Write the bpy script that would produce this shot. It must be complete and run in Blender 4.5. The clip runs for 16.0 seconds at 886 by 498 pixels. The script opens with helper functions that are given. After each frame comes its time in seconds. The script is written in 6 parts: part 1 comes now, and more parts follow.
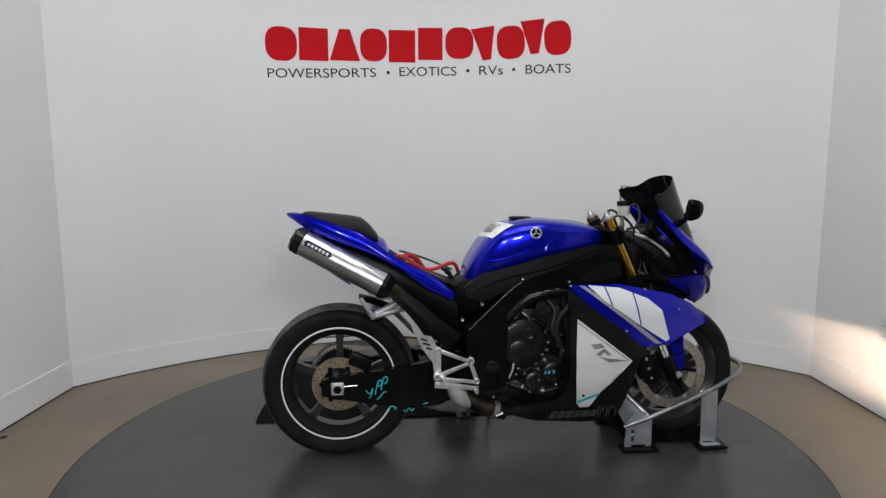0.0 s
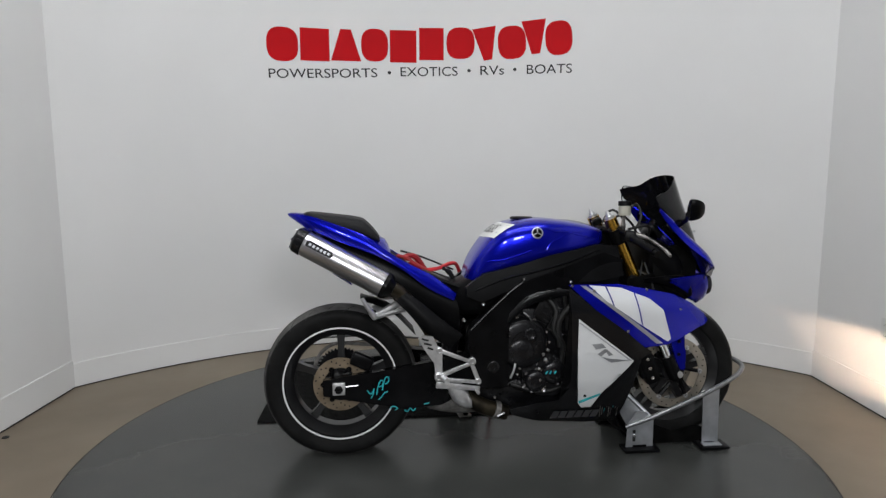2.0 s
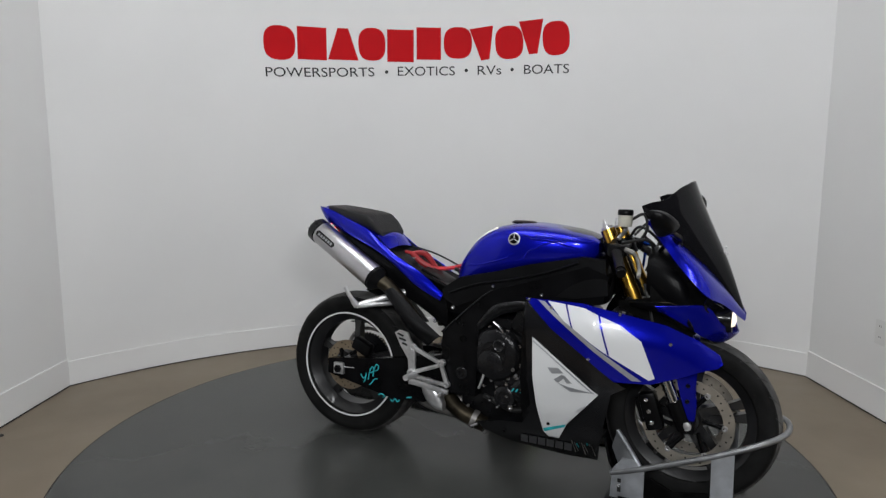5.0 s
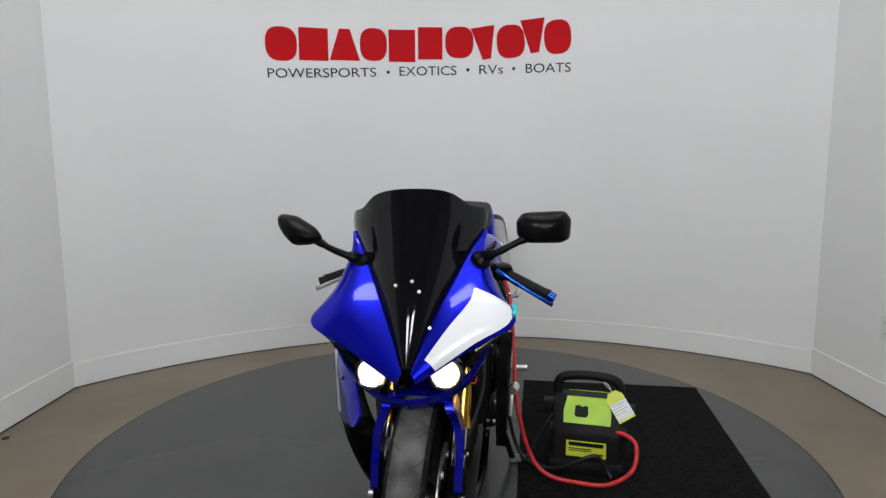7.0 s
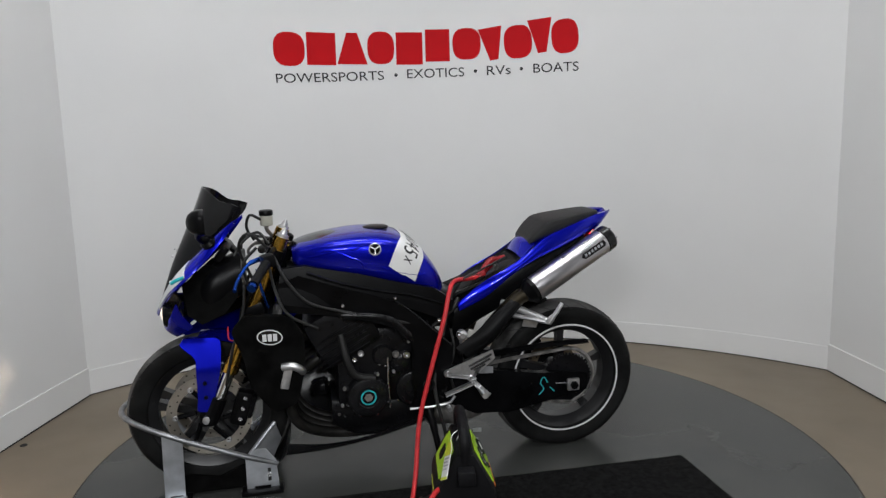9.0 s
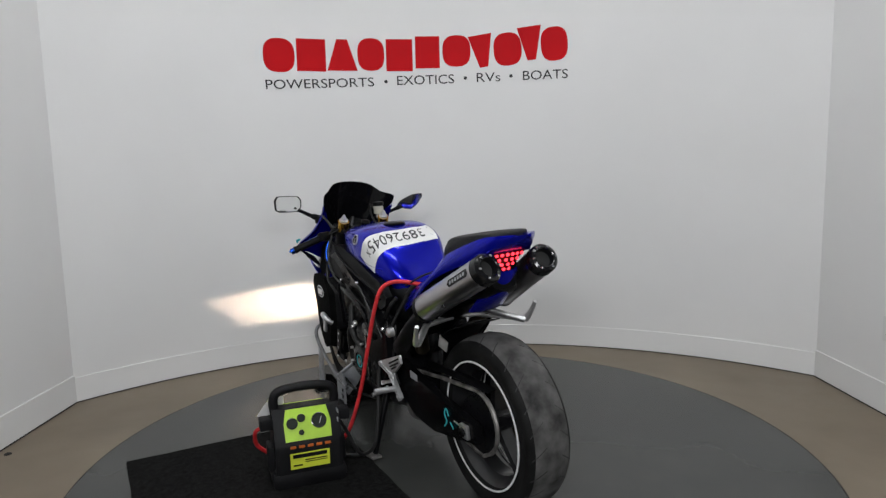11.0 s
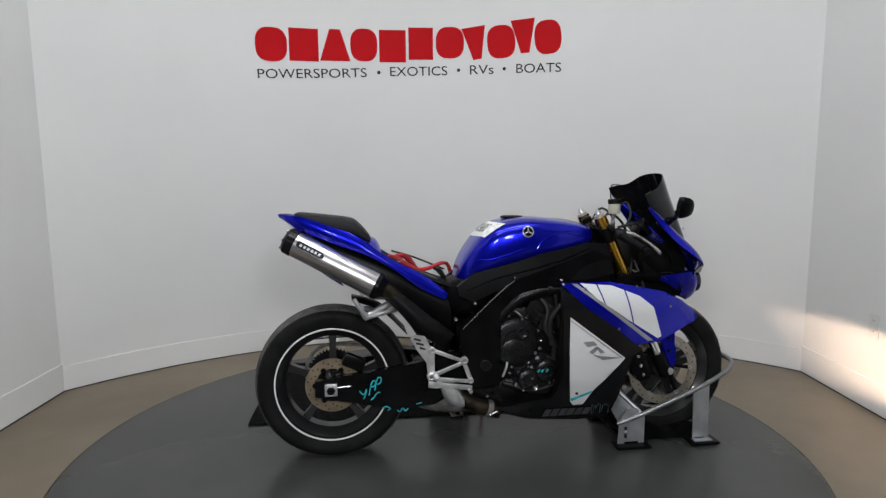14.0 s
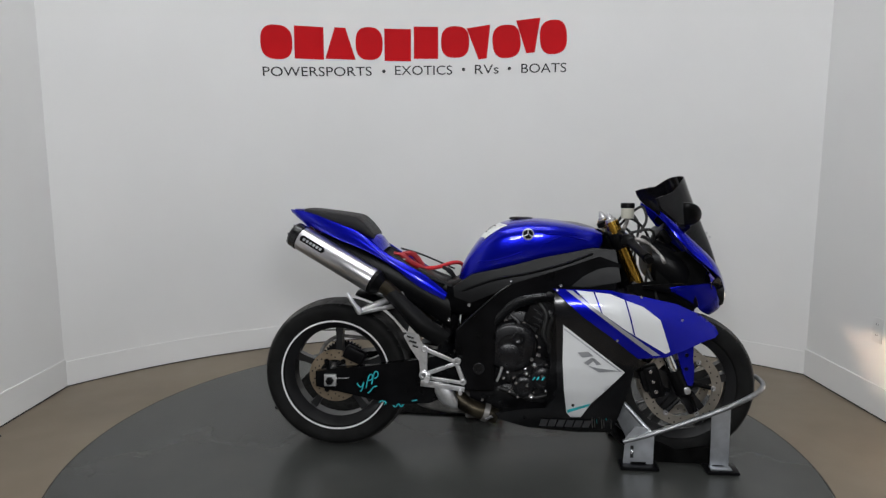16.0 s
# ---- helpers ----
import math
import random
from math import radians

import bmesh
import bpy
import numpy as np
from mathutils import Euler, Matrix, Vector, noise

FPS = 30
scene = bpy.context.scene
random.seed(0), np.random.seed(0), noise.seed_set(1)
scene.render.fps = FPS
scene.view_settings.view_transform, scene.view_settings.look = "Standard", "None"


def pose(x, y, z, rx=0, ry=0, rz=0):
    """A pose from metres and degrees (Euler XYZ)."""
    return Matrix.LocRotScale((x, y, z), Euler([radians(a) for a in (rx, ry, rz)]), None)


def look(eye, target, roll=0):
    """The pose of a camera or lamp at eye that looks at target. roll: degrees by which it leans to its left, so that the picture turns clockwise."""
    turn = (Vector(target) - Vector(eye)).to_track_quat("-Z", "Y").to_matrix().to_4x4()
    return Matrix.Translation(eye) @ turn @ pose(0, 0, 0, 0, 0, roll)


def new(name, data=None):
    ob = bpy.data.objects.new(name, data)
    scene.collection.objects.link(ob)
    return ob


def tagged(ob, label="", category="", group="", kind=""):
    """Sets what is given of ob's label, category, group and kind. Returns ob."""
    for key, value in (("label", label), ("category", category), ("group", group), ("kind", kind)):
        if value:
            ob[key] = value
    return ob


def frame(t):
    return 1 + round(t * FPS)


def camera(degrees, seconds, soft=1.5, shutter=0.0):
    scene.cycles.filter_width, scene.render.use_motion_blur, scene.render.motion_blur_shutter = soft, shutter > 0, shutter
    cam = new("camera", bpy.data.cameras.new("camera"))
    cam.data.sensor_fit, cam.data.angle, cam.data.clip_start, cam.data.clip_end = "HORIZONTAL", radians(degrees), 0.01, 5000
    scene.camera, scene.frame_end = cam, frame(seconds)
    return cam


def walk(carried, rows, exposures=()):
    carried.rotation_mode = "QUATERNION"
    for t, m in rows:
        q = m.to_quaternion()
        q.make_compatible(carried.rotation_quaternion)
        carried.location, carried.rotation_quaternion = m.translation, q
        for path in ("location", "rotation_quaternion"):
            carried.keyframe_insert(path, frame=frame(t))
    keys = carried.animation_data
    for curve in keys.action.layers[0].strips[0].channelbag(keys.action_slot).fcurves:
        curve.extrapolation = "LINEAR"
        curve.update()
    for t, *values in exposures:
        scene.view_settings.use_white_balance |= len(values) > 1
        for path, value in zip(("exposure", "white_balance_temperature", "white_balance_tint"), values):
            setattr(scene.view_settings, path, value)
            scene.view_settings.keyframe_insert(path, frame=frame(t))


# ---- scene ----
# ---------------------------------------------------------------- camera
EYE = (0.0, -2.693, 1.236)
cam = camera(67.5, 16.0, soft=1.35)


def aim(yaw, pitch, roll):
    return (Matrix.Translation(EYE) @ Matrix.Rotation(radians(-yaw), 4, "Z") @ Matrix.Rotation(radians(90 + pitch), 4, "X")
            @ Matrix.Rotation(radians(roll), 4, "Z"))


PATH = [(0, -0.07, -8.10, -0.12), (1, -0.17, -8.09, -0.20), (2, -0.18, -8.09, -0.17), (3, -0.09, -8.04, -0.06), (3.5, -0.03, -8.04, 0.11),
        (4, 0.15, -8.11, 0.28), (4.2, 0.19, -8.11, 0.34), (6.5, -0.03, -8.15, -0.45), (7, -0.13, -8.15, -0.34), (7.5, -0.30, -8.23, -0.48),
        (8, -0.77, -8.34, -0.83), (8.5, -1.13, -8.23, -1.28), (9, -1.06, -7.99, -1.46), (11.5, -0.02, -7.44, -1.20), (12, 0.02, -7.59, -1.11),
        (12.5, 0.01, -7.90, -0.97), (13, 0.10, -8.08, -0.94), (13.5, 0.37, -8.07, -0.95), (14, 0.60, -8.13, -0.54), (14.5, 0.63, -8.18, -0.20),
        (15, 0.47, -8.26, -0.15), (15.5, 0.37, -8.25, -0.10), (16, 0.32, -8.19, -0.01)]
walk(cam, [(t, aim(y, p, r)) for t, y, p, r in PATH])

# turn of the round platform, in degrees
TURN = [(0, 6.4), (1, 6.4), (2, 6.4), (3, 6.25), (3.5, 4.1), (4, -2.75), (4.2, -6.2), (4.6, -14.6), (5, -26.4), (5.5, -43.6), (6, -61.5),
        (6.5, -79.4), (7, -96.7), (7.5, -114.3), (8, -132.1), (8.5, -149.6), (9, -166.7), (9.2, -173.4), (9.5, -183.1), (10, -201.4), (10.5, -220.6),
        (11, -240.5), (11.5, -261.2), (12, -282.6), (12.5, -302.2), (13, -321.2), (13.5, -338.4), (14, -353.2), (14.5, -363.6),
        (15, -366.2), (15.5, -366.0), (16, -365.7)]


def rides(thing, m):
    """Keys a thing that stands on the platform; m is its pose on it."""
    walk(thing, [(t, Matrix.Rotation(radians(a), 4, "Z") @ m) for t, a in TURN])


# ---------------------------------------------------------------- world and lamps
world = bpy.data.worlds.new("world")
scene.world = world
world.use_nodes = True
world.node_tree.nodes["Background"].inputs[0].default_value = (0.62, 0.66, 0.75, 1)
world.node_tree.nodes["Background"].inputs[1].default_value = 0.05


def area(name, x, y, z, sx, sy, watts, color, tilt=0, spin=0):
    data = bpy.data.lights.new(name, "AREA")
    data.shape, data.size, data.size_y, data.energy, data.color = "RECTANGLE", sx, sy, watts, color
    ob = new(name, data)
    ob.matrix_world = pose(x, y, z, tilt, 0, spin)
    return ob


CEIL = 3.9
LAMPS = [(-0.62, -1.5, 9.5), (0.62, -1.5, 9.5), (-0.62, -0.25, 9.5), (0.62, -0.25, 9.5)]
PANELS = [(-0.62, -3.7, 1.95, 35), (0.62, -3.7, 1.95, 35)]
for lx, ly, power in LAMPS:
    area("ceiling_lamp", lx, ly, CEIL - 0.09, 1.1, 0.28, power, (0.958, 0.978, 1.0))
# unseen front lamps, added for the highlights and the lit near side
for px, py, pz, power in PANELS:
    area("added_front_lamp", px, py, pz, 0.55, 0.36, power, (0.958, 0.978, 1.0)).matrix_world = look((px, py, pz), (0.0, 0.6, 0.85))
scene.view_settings.exposure = 0.0

# ---------------------------------------------------------------- materials


def mat(name, color, rough=0.5, metal=0.0, var=0.1, scale=8.0, bump=0.0, bscale=200.0, coat=0.0, rvar=0.1, color2=None, flake=0.0,
        emit=None, glow=0.0, trans=0.0, ior=1.45, spec=0.5):
    m = bpy.data.materials.new(name)
    m.use_nodes = True
    nt = m.node_tree
    b = nt.nodes["Principled BSDF"]
    co = nt.nodes.new("ShaderNodeTexCoord")
    n1 = nt.nodes.new("ShaderNodeTexNoise")
    n1.inputs["Scale"].default_value, n1.inputs["Detail"].default_value = scale, 5
    nt.links.new(co.outputs["Object"], n1.inputs["Vector"])
    ramp = nt.nodes.new("ShaderNodeMix")
    ramp.data_type = "RGBA"
    c2 = color2 or tuple(min(1, c * (1 + 2 * var)) for c in color)
    c1 = color if color2 else tuple(c * (1 - 2 * var) for c in color)
    ramp.inputs[6].default_value, ramp.inputs[7].default_value = (*c1, 1), (*c2, 1)
    st = nt.nodes.new("ShaderNodeMapRange")
    st.inputs[1].default_value, st.inputs[2].default_value = 0.3, 0.7
    nt.links.new(n1.outputs[0], st.inputs[0])
    nt.links.new(st.outputs[0], ramp.inputs[0])
    nt.links.new(ramp.outputs[2], b.inputs["Base Color"])
    b.inputs["Metallic"].default_value = metal
    rr = nt.nodes.new("ShaderNodeMapRange")
    rr.inputs[3].default_value, rr.inputs[4].default_value = max(0.02, rough - rvar * rough), min(1, rough + rvar * rough)
    n2 = nt.nodes.new("ShaderNodeTexNoise")
    n2.inputs["Scale"].default_value, n2.inputs["Detail"].default_value = scale * 4.3, 4
    nt.links.new(co.outputs["Object"], n2.inputs["Vector"])
    nt.links.new(n2.outputs[0], rr.inputs[0])
    nt.links.new(rr.outputs[0], b.inputs["Roughness"])
    b.inputs["Coat Weight"].default_value, b.inputs["Coat Roughness"].default_value = coat, 0.04
    b.inputs["Specular IOR Level"].default_value = spec
    b.inputs["Transmission Weight"].default_value, b.inputs["IOR"].default_value = trans, ior
    if bump or flake:
        n3 = nt.nodes.new("ShaderNodeTexNoise")
        n3.inputs["Scale"].default_value, n3.inputs["Detail"].default_value = bscale, 3
        nt.links.new(co.outputs["Object"], n3.inputs["Vector"])
        bp = nt.nodes.new("ShaderNodeBump")
        bp.inputs["Strength"].default_value, bp.inputs["Distance"].default_value = bump or flake, 0.002
        nt.links.new(n3.outputs[0], bp.inputs["Height"])
        nt.links.new(bp.outputs[0], b.inputs["Normal"])
    if emit:
        b.inputs["Emission Color"].default_value, b.inputs["Emission Strength"].default_value = (*emit, 1), glow
    return m


WALL = mat("wall_paint", (0.74, 0.74, 0.735), 0.62, var=0.012, scale=1.3, bump=0.12, bscale=160)
# dark grey stands in for the weak light of the unseen hall
HALLM = mat("hall_dimness_grey", (0.10, 0.10, 0.105), 0.7, var=0.05, scale=2, bump=0.1)
CEILM = mat("ceiling_paint", (0.7, 0.7, 0.69), 0.8, var=0.02, scale=2, bump=0.1)
FLOORM = mat("sealed_concrete", (0.150, 0.118, 0.082), 0.42, var=0.10, scale=1.7, bump=0.06, bscale=60, rvar=0.15, color2=(0.195, 0.157, 0.112))
DISC = mat("platform_paint", (0.040, 0.042, 0.040), 0.26, var=0.1, scale=2.2, bump=0.03, bscale=90, rvar=0.08, color2=(0.051, 0.053, 0.050))
GAP = mat("dark_joint", (0.02, 0.02, 0.02), 0.9)
RED = mat("red_vinyl", (0.50, 0.006, 0.010), 0.6, var=0.04, scale=3, spec=0.12)
BRAKER = mat("brown_stained_disc", (0.20, 0.155, 0.105), 0.45, metal=0.7, var=0.3, scale=20, color2=(0.30, 0.24, 0.17))
INK = mat("black_vinyl", (0.018, 0.018, 0.02), 0.5)
PLASTICW = mat("outlet_plastic", (0.68, 0.68, 0.67), 0.4, var=0.01)
BLUE = mat("blue_metallic_paint", (0.003, 0.005, 0.36), 0.24, metal=0.65, var=0.06, scale=5, coat=0.4, flake=0.05, bscale=1500, color2=(0.004, 0.008, 0.46), spec=0.1)
WHITE = mat("white_gloss_paint", (0.72, 0.73, 0.74), 0.3, var=0.02, scale=6, coat=0.6)
PINGREY = mat("silver_pinstripe", (0.35, 0.36, 0.38), 0.35, metal=0.4)
BLACKG = mat("black_gloss_plastic", (0.006, 0.006, 0.007), 0.2, var=0.15, coat=0.15, spec=0.35)
BLACKS = mat("black_satin_plastic", (0.0035, 0.0035, 0.004), 0.32, var=0.2, spec=0.12, scale=12, bump=0.1, bscale=400, rvar=0.25)
BLACKM = mat("black_textured_plastic", (0.005, 0.005, 0.0055), 0.45, var=0.25, spec=0.13, scale=9, bump=0.25, bscale=500)
ENGINE = mat("black_engine_casting", (0.005, 0.005, 0.006), 0.30, metal=0.1, spec=0.3, var=0.3, scale=14, bump=0.3, bscale=260, rvar=0.3)
FRAMEM = mat("black_frame_paint", (0.0035, 0.0035, 0.004), 0.26, metal=0.0, spec=0.11, var=0.25, scale=10, bump=0.12, bscale=300)
# matt black of some parts; also stands in for shade in hollows and gaps
SHADE = mat("matt_black_and_shade", (0.0035, 0.0035, 0.0035), 0.8, spec=0.05, var=0.3, scale=20, bump=0.2)
RUBBER = mat("tyre_rubber", (0.007, 0.007, 0.007), 0.65, var=0.3, spec=0.18, scale=10, bump=0.35, bscale=220)
TREAD = mat("worn_dusty_tread", (0.016, 0.016, 0.016), 0.8, scale=11, bump=0.5, bscale=170, color2=(0.13, 0.128, 0.125), spec=0.2)
RIM = mat("black_rim_paint", (0.012, 0.012, 0.013), 0.33, var=0.2, coat=0.3)
STRIPE = mat("white_rim_tape", (0.75, 0.75, 0.75), 0.4, var=0.03)
STEEL = mat("brushed_steel", (0.62, 0.62, 0.64), 0.24, metal=1.0, var=0.06, scale=20, rvar=0.4)
DISCM = mat("brake_disc_steel", (0.40, 0.37, 0.32), 0.36, metal=0.9, var=0.25, scale=18, color2=(0.52, 0.48, 0.42))
ALU = mat("cast_aluminium", (0.62, 0.62, 0.63), 0.36, metal=0.85, var=0.1, scale=30, bump=0.15, bscale=400)
ALUDARK = mat("dirty_aluminium", (0.26, 0.25, 0.24), 0.5, metal=0.7, var=0.3, scale=24, bump=0.2)
GOLD = mat("gold_anodised", (0.62, 0.36, 0.06), 0.25, metal=1.0, var=0.12, scale=20)
CHROME = mat("polished_steel", (0.8, 0.8, 0.8), 0.1, metal=1.0, var=0.03)
MUFF = mat("brushed_muffler_steel", (0.52, 0.51, 0.53), 0.30, metal=1.0, var=0.05, scale=6, rvar=0.2)
PIPE = mat("heat_stained_pipe", (0.040, 0.033, 0.022), 0.42, metal=0.8, var=0.5, scale=12)
SEATM = mat("black_seat_vinyl", (0.012, 0.012, 0.013), 0.55, var=0.2, spec=0.3, bump=0.4, bscale=700)
SMOKE = mat("dark_smoked_acrylic", (0.004, 0.004, 0.005), 0.07, var=0.05, spec=0.28)
MIRROR = mat("mirror_glass", (0.85, 0.87, 0.87), 0.03, metal=1.0, var=0.0)
TEAL = mat("teal_paint_marker", (0.02, 0.42, 0.46), 0.6, var=0.2, scale=40)
HLGLOW = mat("headlamp_glow", (0.9, 0.85, 0.78), 0.3, emit=(1.0, 0.82, 0.64), glow=1.0)
BULB = mat("headlamp_filament", (1, 1, 1), 0.5, emit=(1.0, 0.72, 0.52), glow=52000.0)
TAILRED = mat("red_tail_led", (0.6, 0.02, 0.03), 0.3, emit=(1.0, 0.03, 0.05), glow=3.2)
TAILLENS = mat("dark_red_lens", (0.12, 0.004, 0.006), 0.15, coat=0.6)
REDRUB = mat("red_rubber_cable", (0.55, 0.025, 0.03), 0.45, var=0.1, scale=30)
REDCLAMP = mat("red_clamp_plastic", (0.30, 0.014, 0.018), 0.45, var=0.1, scale=30)
CABLE = mat("black_rubber_cable", (0.012, 0.012, 0.012), 0.5)
MATM = mat("black_carpet_mat", (0.006, 0.006, 0.006), 0.95, spec=0.1, var=0.4, scale=60, bump=0.8, bscale=900)
LIME = mat("lime_green_plastic", (0.36, 0.58, 0.03), 0.4, var=0.06, scale=12)
LABELY = mat("yellow_label", (0.62, 0.68, 0.05), 0.4, var=0.04)
CASEB = mat("black_case_plastic", (0.007, 0.007, 0.008), 0.5, var=0.2, spec=0.2, bump=0.3, bscale=600)
PAPER = mat("white_paper", (0.75, 0.75, 0.74), 0.7, var=0.02)
ZINC = mat("zinc_plated_steel", (0.50, 0.52, 0.55), 0.42, metal=0.8, var=0.1, scale=16, rvar=0.3)
BARM = mat("dull_steel_bar", (0.26, 0.265, 0.275), 0.40, metal=0.8, var=0.15, scale=18, rvar=0.3)
DIM = mat("dim_grey_decal", (0.060, 0.060, 0.064), 0.45, var=0.1)
RESERV = mat("cloudy_plastic_reservoir", (0.50, 0.49, 0.42), 0.35, var=0.1)
BLUEANO = mat("blue_anodised", (0.02, 0.10, 0.55), 0.25, metal=1.0)
DIALM = mat("dark_dial_glass", (0.02, 0.025, 0.02), 0.15, coat=0.5)
COVERM = mat("satin_engine_cover", (0.009, 0.009, 0.010), 0.26, metal=0.15, var=0.25, scale=16, bump=0.15, bscale=320, spec=0.4)
SPECK = mat("dark_floor_speck", (0.02, 0.02, 0.02), 0.8)
HEADER = mat("dark_header_steel", (0.018, 0.017, 0.016), 0.45, metal=0.5, var=0.4, scale=14)
LAMPGLOW = mat("lamp_diffuser", (0.9, 0.9, 0.88), 0.5, emit=(0.958, 0.978, 1.0), glow=6.0)
mat_orange = mat("orange_indicator", (0.5, 0.12, 0.02), 0.4)

# ---------------------------------------------------------------- mesh helpers


def part(name, bm, material, parent=None, label="", angle=38, smooth=True):
    bmesh.ops.recalc_face_normals(bm, faces=bm.faces[:])
    me = bpy.data.meshes.new(name)
    bm.to_mesh(me)
    bm.free()
    me.materials.append(material)
    if smooth:
        me.polygons.foreach_set("use_smooth", [True] * len(me.polygons))
        me.set_sharp_from_angle(angle=radians(angle))
    ob = new(name, me)
    if parent:
        ob.parent = parent
    if label:
        tagged(ob, label)
    return ob


def empty(name, label, category, group="", kind=""):
    ob = new(name)
    ob.empty_display_size = 0.1
    return tagged(ob, label, category, group, kind)


def add(bm, verts, faces):
    vs = [bm.verts.new(v) for v in verts]
    for f in faces:
        try:
            bm.faces.new([vs[i] for i in f])
        except ValueError:
            pass
    return bm


def spline(pts, n):
    """n points evenly along a smooth curve through pts."""
    p = [Vector(q) for q in pts]
    if len(p) == 2:
        return [p[0].lerp(p[1], i / (n - 1)) for i in range(n)]
    p = [p[0] * 2 - p[1]] + p + [p[-1] * 2 - p[-2]]
    dense = []
    for i in range(1, len(p) - 2):
        a, b, c, d = p[i - 1:i + 3]
        for k in range(12):
            t = k / 12
            dense.append(0.5 * (2 * b + (c - a) * t + (2 * a - 5 * b + 4 * c - d) * t * t + (3 * b - a - 3 * c + d) * t ** 3))
    dense.append(p[-2])
    run = [0]
    for a, b in zip(dense, dense[1:]):
        run.append(run[-1] + (b - a).length)
    out, j = [], 0
    for i in range(n):
        s = run[-1] * i / (n - 1)
        while j < len(run) - 2 and run[j + 1] < s:
            j += 1
        f = (s - run[j]) / max(1e-9, run[j + 1] - run[j])
        out.append(dense[j].lerp(dense[j + 1], min(1, f)))
    return out


def rings(bm, rs, caps=True, closed=False):
    """Skins a row of rings with equal counts."""
    vs = [[bm.verts.new(q) for q in r] for r in rs]
    m = len(rs[0])
    pairs = list(zip(vs, vs[1:])) + ([(vs[-1], vs[0])] if closed else [])
    for a, b in pairs:
        for i in range(m):
            bm.faces.new((a[i], a[(i + 1) % m], b[(i + 1) % m], b[i]))
    if caps and not closed:
        bm.faces.new(vs[0][::-1])
        bm.faces.new(vs[-1])
    return bm


def tube(pts, r, n=10, steps=0, bm=None, closed=False):
    bm = bm or bmesh.new()
    path = spline(pts, steps) if steps else [Vector(p) for p in pts]
    rs, up = [], None
    for i, p in enumerate(path):
        d = (path[min(i + 1, len(path) - 1)] - path[max(i - 1, 0)]).normalized()
        if up is None:
            up = d.orthogonal().normalized()
        up = (up - d * up.dot(d)).normalized()
        side = d.cross(up)
        rr = r[min(len(r) - 1, int(i * len(r) / len(path)))] if isinstance(r, (list, tuple)) else r
        rs.append([p + (up * math.cos(a) + side * math.sin(a)) * rr for a in (2 * math.pi * k / n for k in range(n))])
    return rings(bm, rs, closed=closed)


def lathe(profile, at=(0, 0, 0), axis=(0, 1, 0), n=40, bm=None, closed=False, squash=1.0):
    """Turns (radius, along) pairs about an axis through at."""
    bm = bm or bmesh.new()
    ax = Vector(axis).normalized()
    u = ax.orthogonal().normalized() if abs(ax.z) > 0.9 else ax.cross(Vector((0, 0, 1))).normalized()
    w = ax.cross(u)
    rs = [[Vector(at) + ax * h + (u * math.cos(a) * squash + w * math.sin(a)) * max(r, 0.0004) for a in (2 * math.pi * k / n for k in range(n))] for r, h in profile]
    return rings(bm, rs, caps=not closed, closed=closed)


def block(c, s, bevel=0.004, rot=(0, 0, 0), bm=None, seg=2):
    own = bmesh.new()
    bmesh.ops.create_cube(own, size=1, matrix=Matrix.Diagonal((*s, 1)))
    if bevel:
        bmesh.ops.bevel(own, geom=own.edges[:], offset=min(bevel, min(s) * 0.45), segments=seg, affect="EDGES", profile=0.6)
    own.transform(pose(*c, *rot))
    return join(bm, own) if bm else own


def join(bm, other):
    me = bpy.data.meshes.new("tmp")
    other.to_mesh(me)
    other.free()
    bm.from_mesh(me)
    bpy.data.meshes.remove(me)
    return bm


def outline(poly, n=0):
    """A closed outline, rounded through its corners if n."""
    if not n:
        return [Vector((*p, 0)) for p in poly]
    p = [Vector((*q, 0)) for q in poly]
    m, out = len(p), []
    for i in range(m):
        a, b, c = p[i - 1], p[i], p[(i + 1) % m]
        k = 0.22
        s, e = b.lerp(a, k), b.lerp(c, k)
        for j in range(n):
            t = j / (n - 1)
            out.append(s.lerp(b, t).lerp(b.lerp(e, t), t))
    return out


def sheet(poly, depth, thick, step=0.04, rnd=0, lift=0.0):
    """A side panel: an outline in x and z, bent to y = depth(x, z), thick towards the middle of the bike."""
    bm = bmesh.new()
    f = bm.faces.new([bm.verts.new((p.x, 0, p.y)) for p in outline(poly, rnd)])
    bmesh.ops.triangulate(bm, faces=[f])
    if step:
        xs, zs = [v.co.x for v in bm.verts], [v.co.z for v in bm.verts]
        for k in range(int(min(xs) / step) - 1, int(max(xs) / step) + 2):
            bmesh.ops.bisect_plane(bm, geom=bm.verts[:] + bm.edges[:] + bm.faces[:], plane_co=(k * step + 0.001, 0, 0), plane_no=(1, 0, 0))
        for k in range(int(min(zs) / step) - 1, int(max(zs) / step) + 2):
            bmesh.ops.bisect_plane(bm, geom=bm.verts[:] + bm.edges[:] + bm.faces[:], plane_co=(0, 0, k * step + 0.001), plane_no=(0, 0, 1))
    d = depth if callable(depth) else (lambda x, z: depth)
    for v in bm.verts:
        y = d(v.co.x, v.co.z)
        v.co.y = y + (lift if y > 0 else -lift)
    sgn = -1 if sum(v.co.y for v in bm.verts) > 0 else 1
    old = bm.faces[:]
    res = bmesh.ops.extrude_face_region(bm, geom=old)
    for v in (g for g in res["geom"] if isinstance(g, bmesh.types.BMVert)):
        v.co.y += sgn * thick
    return bm


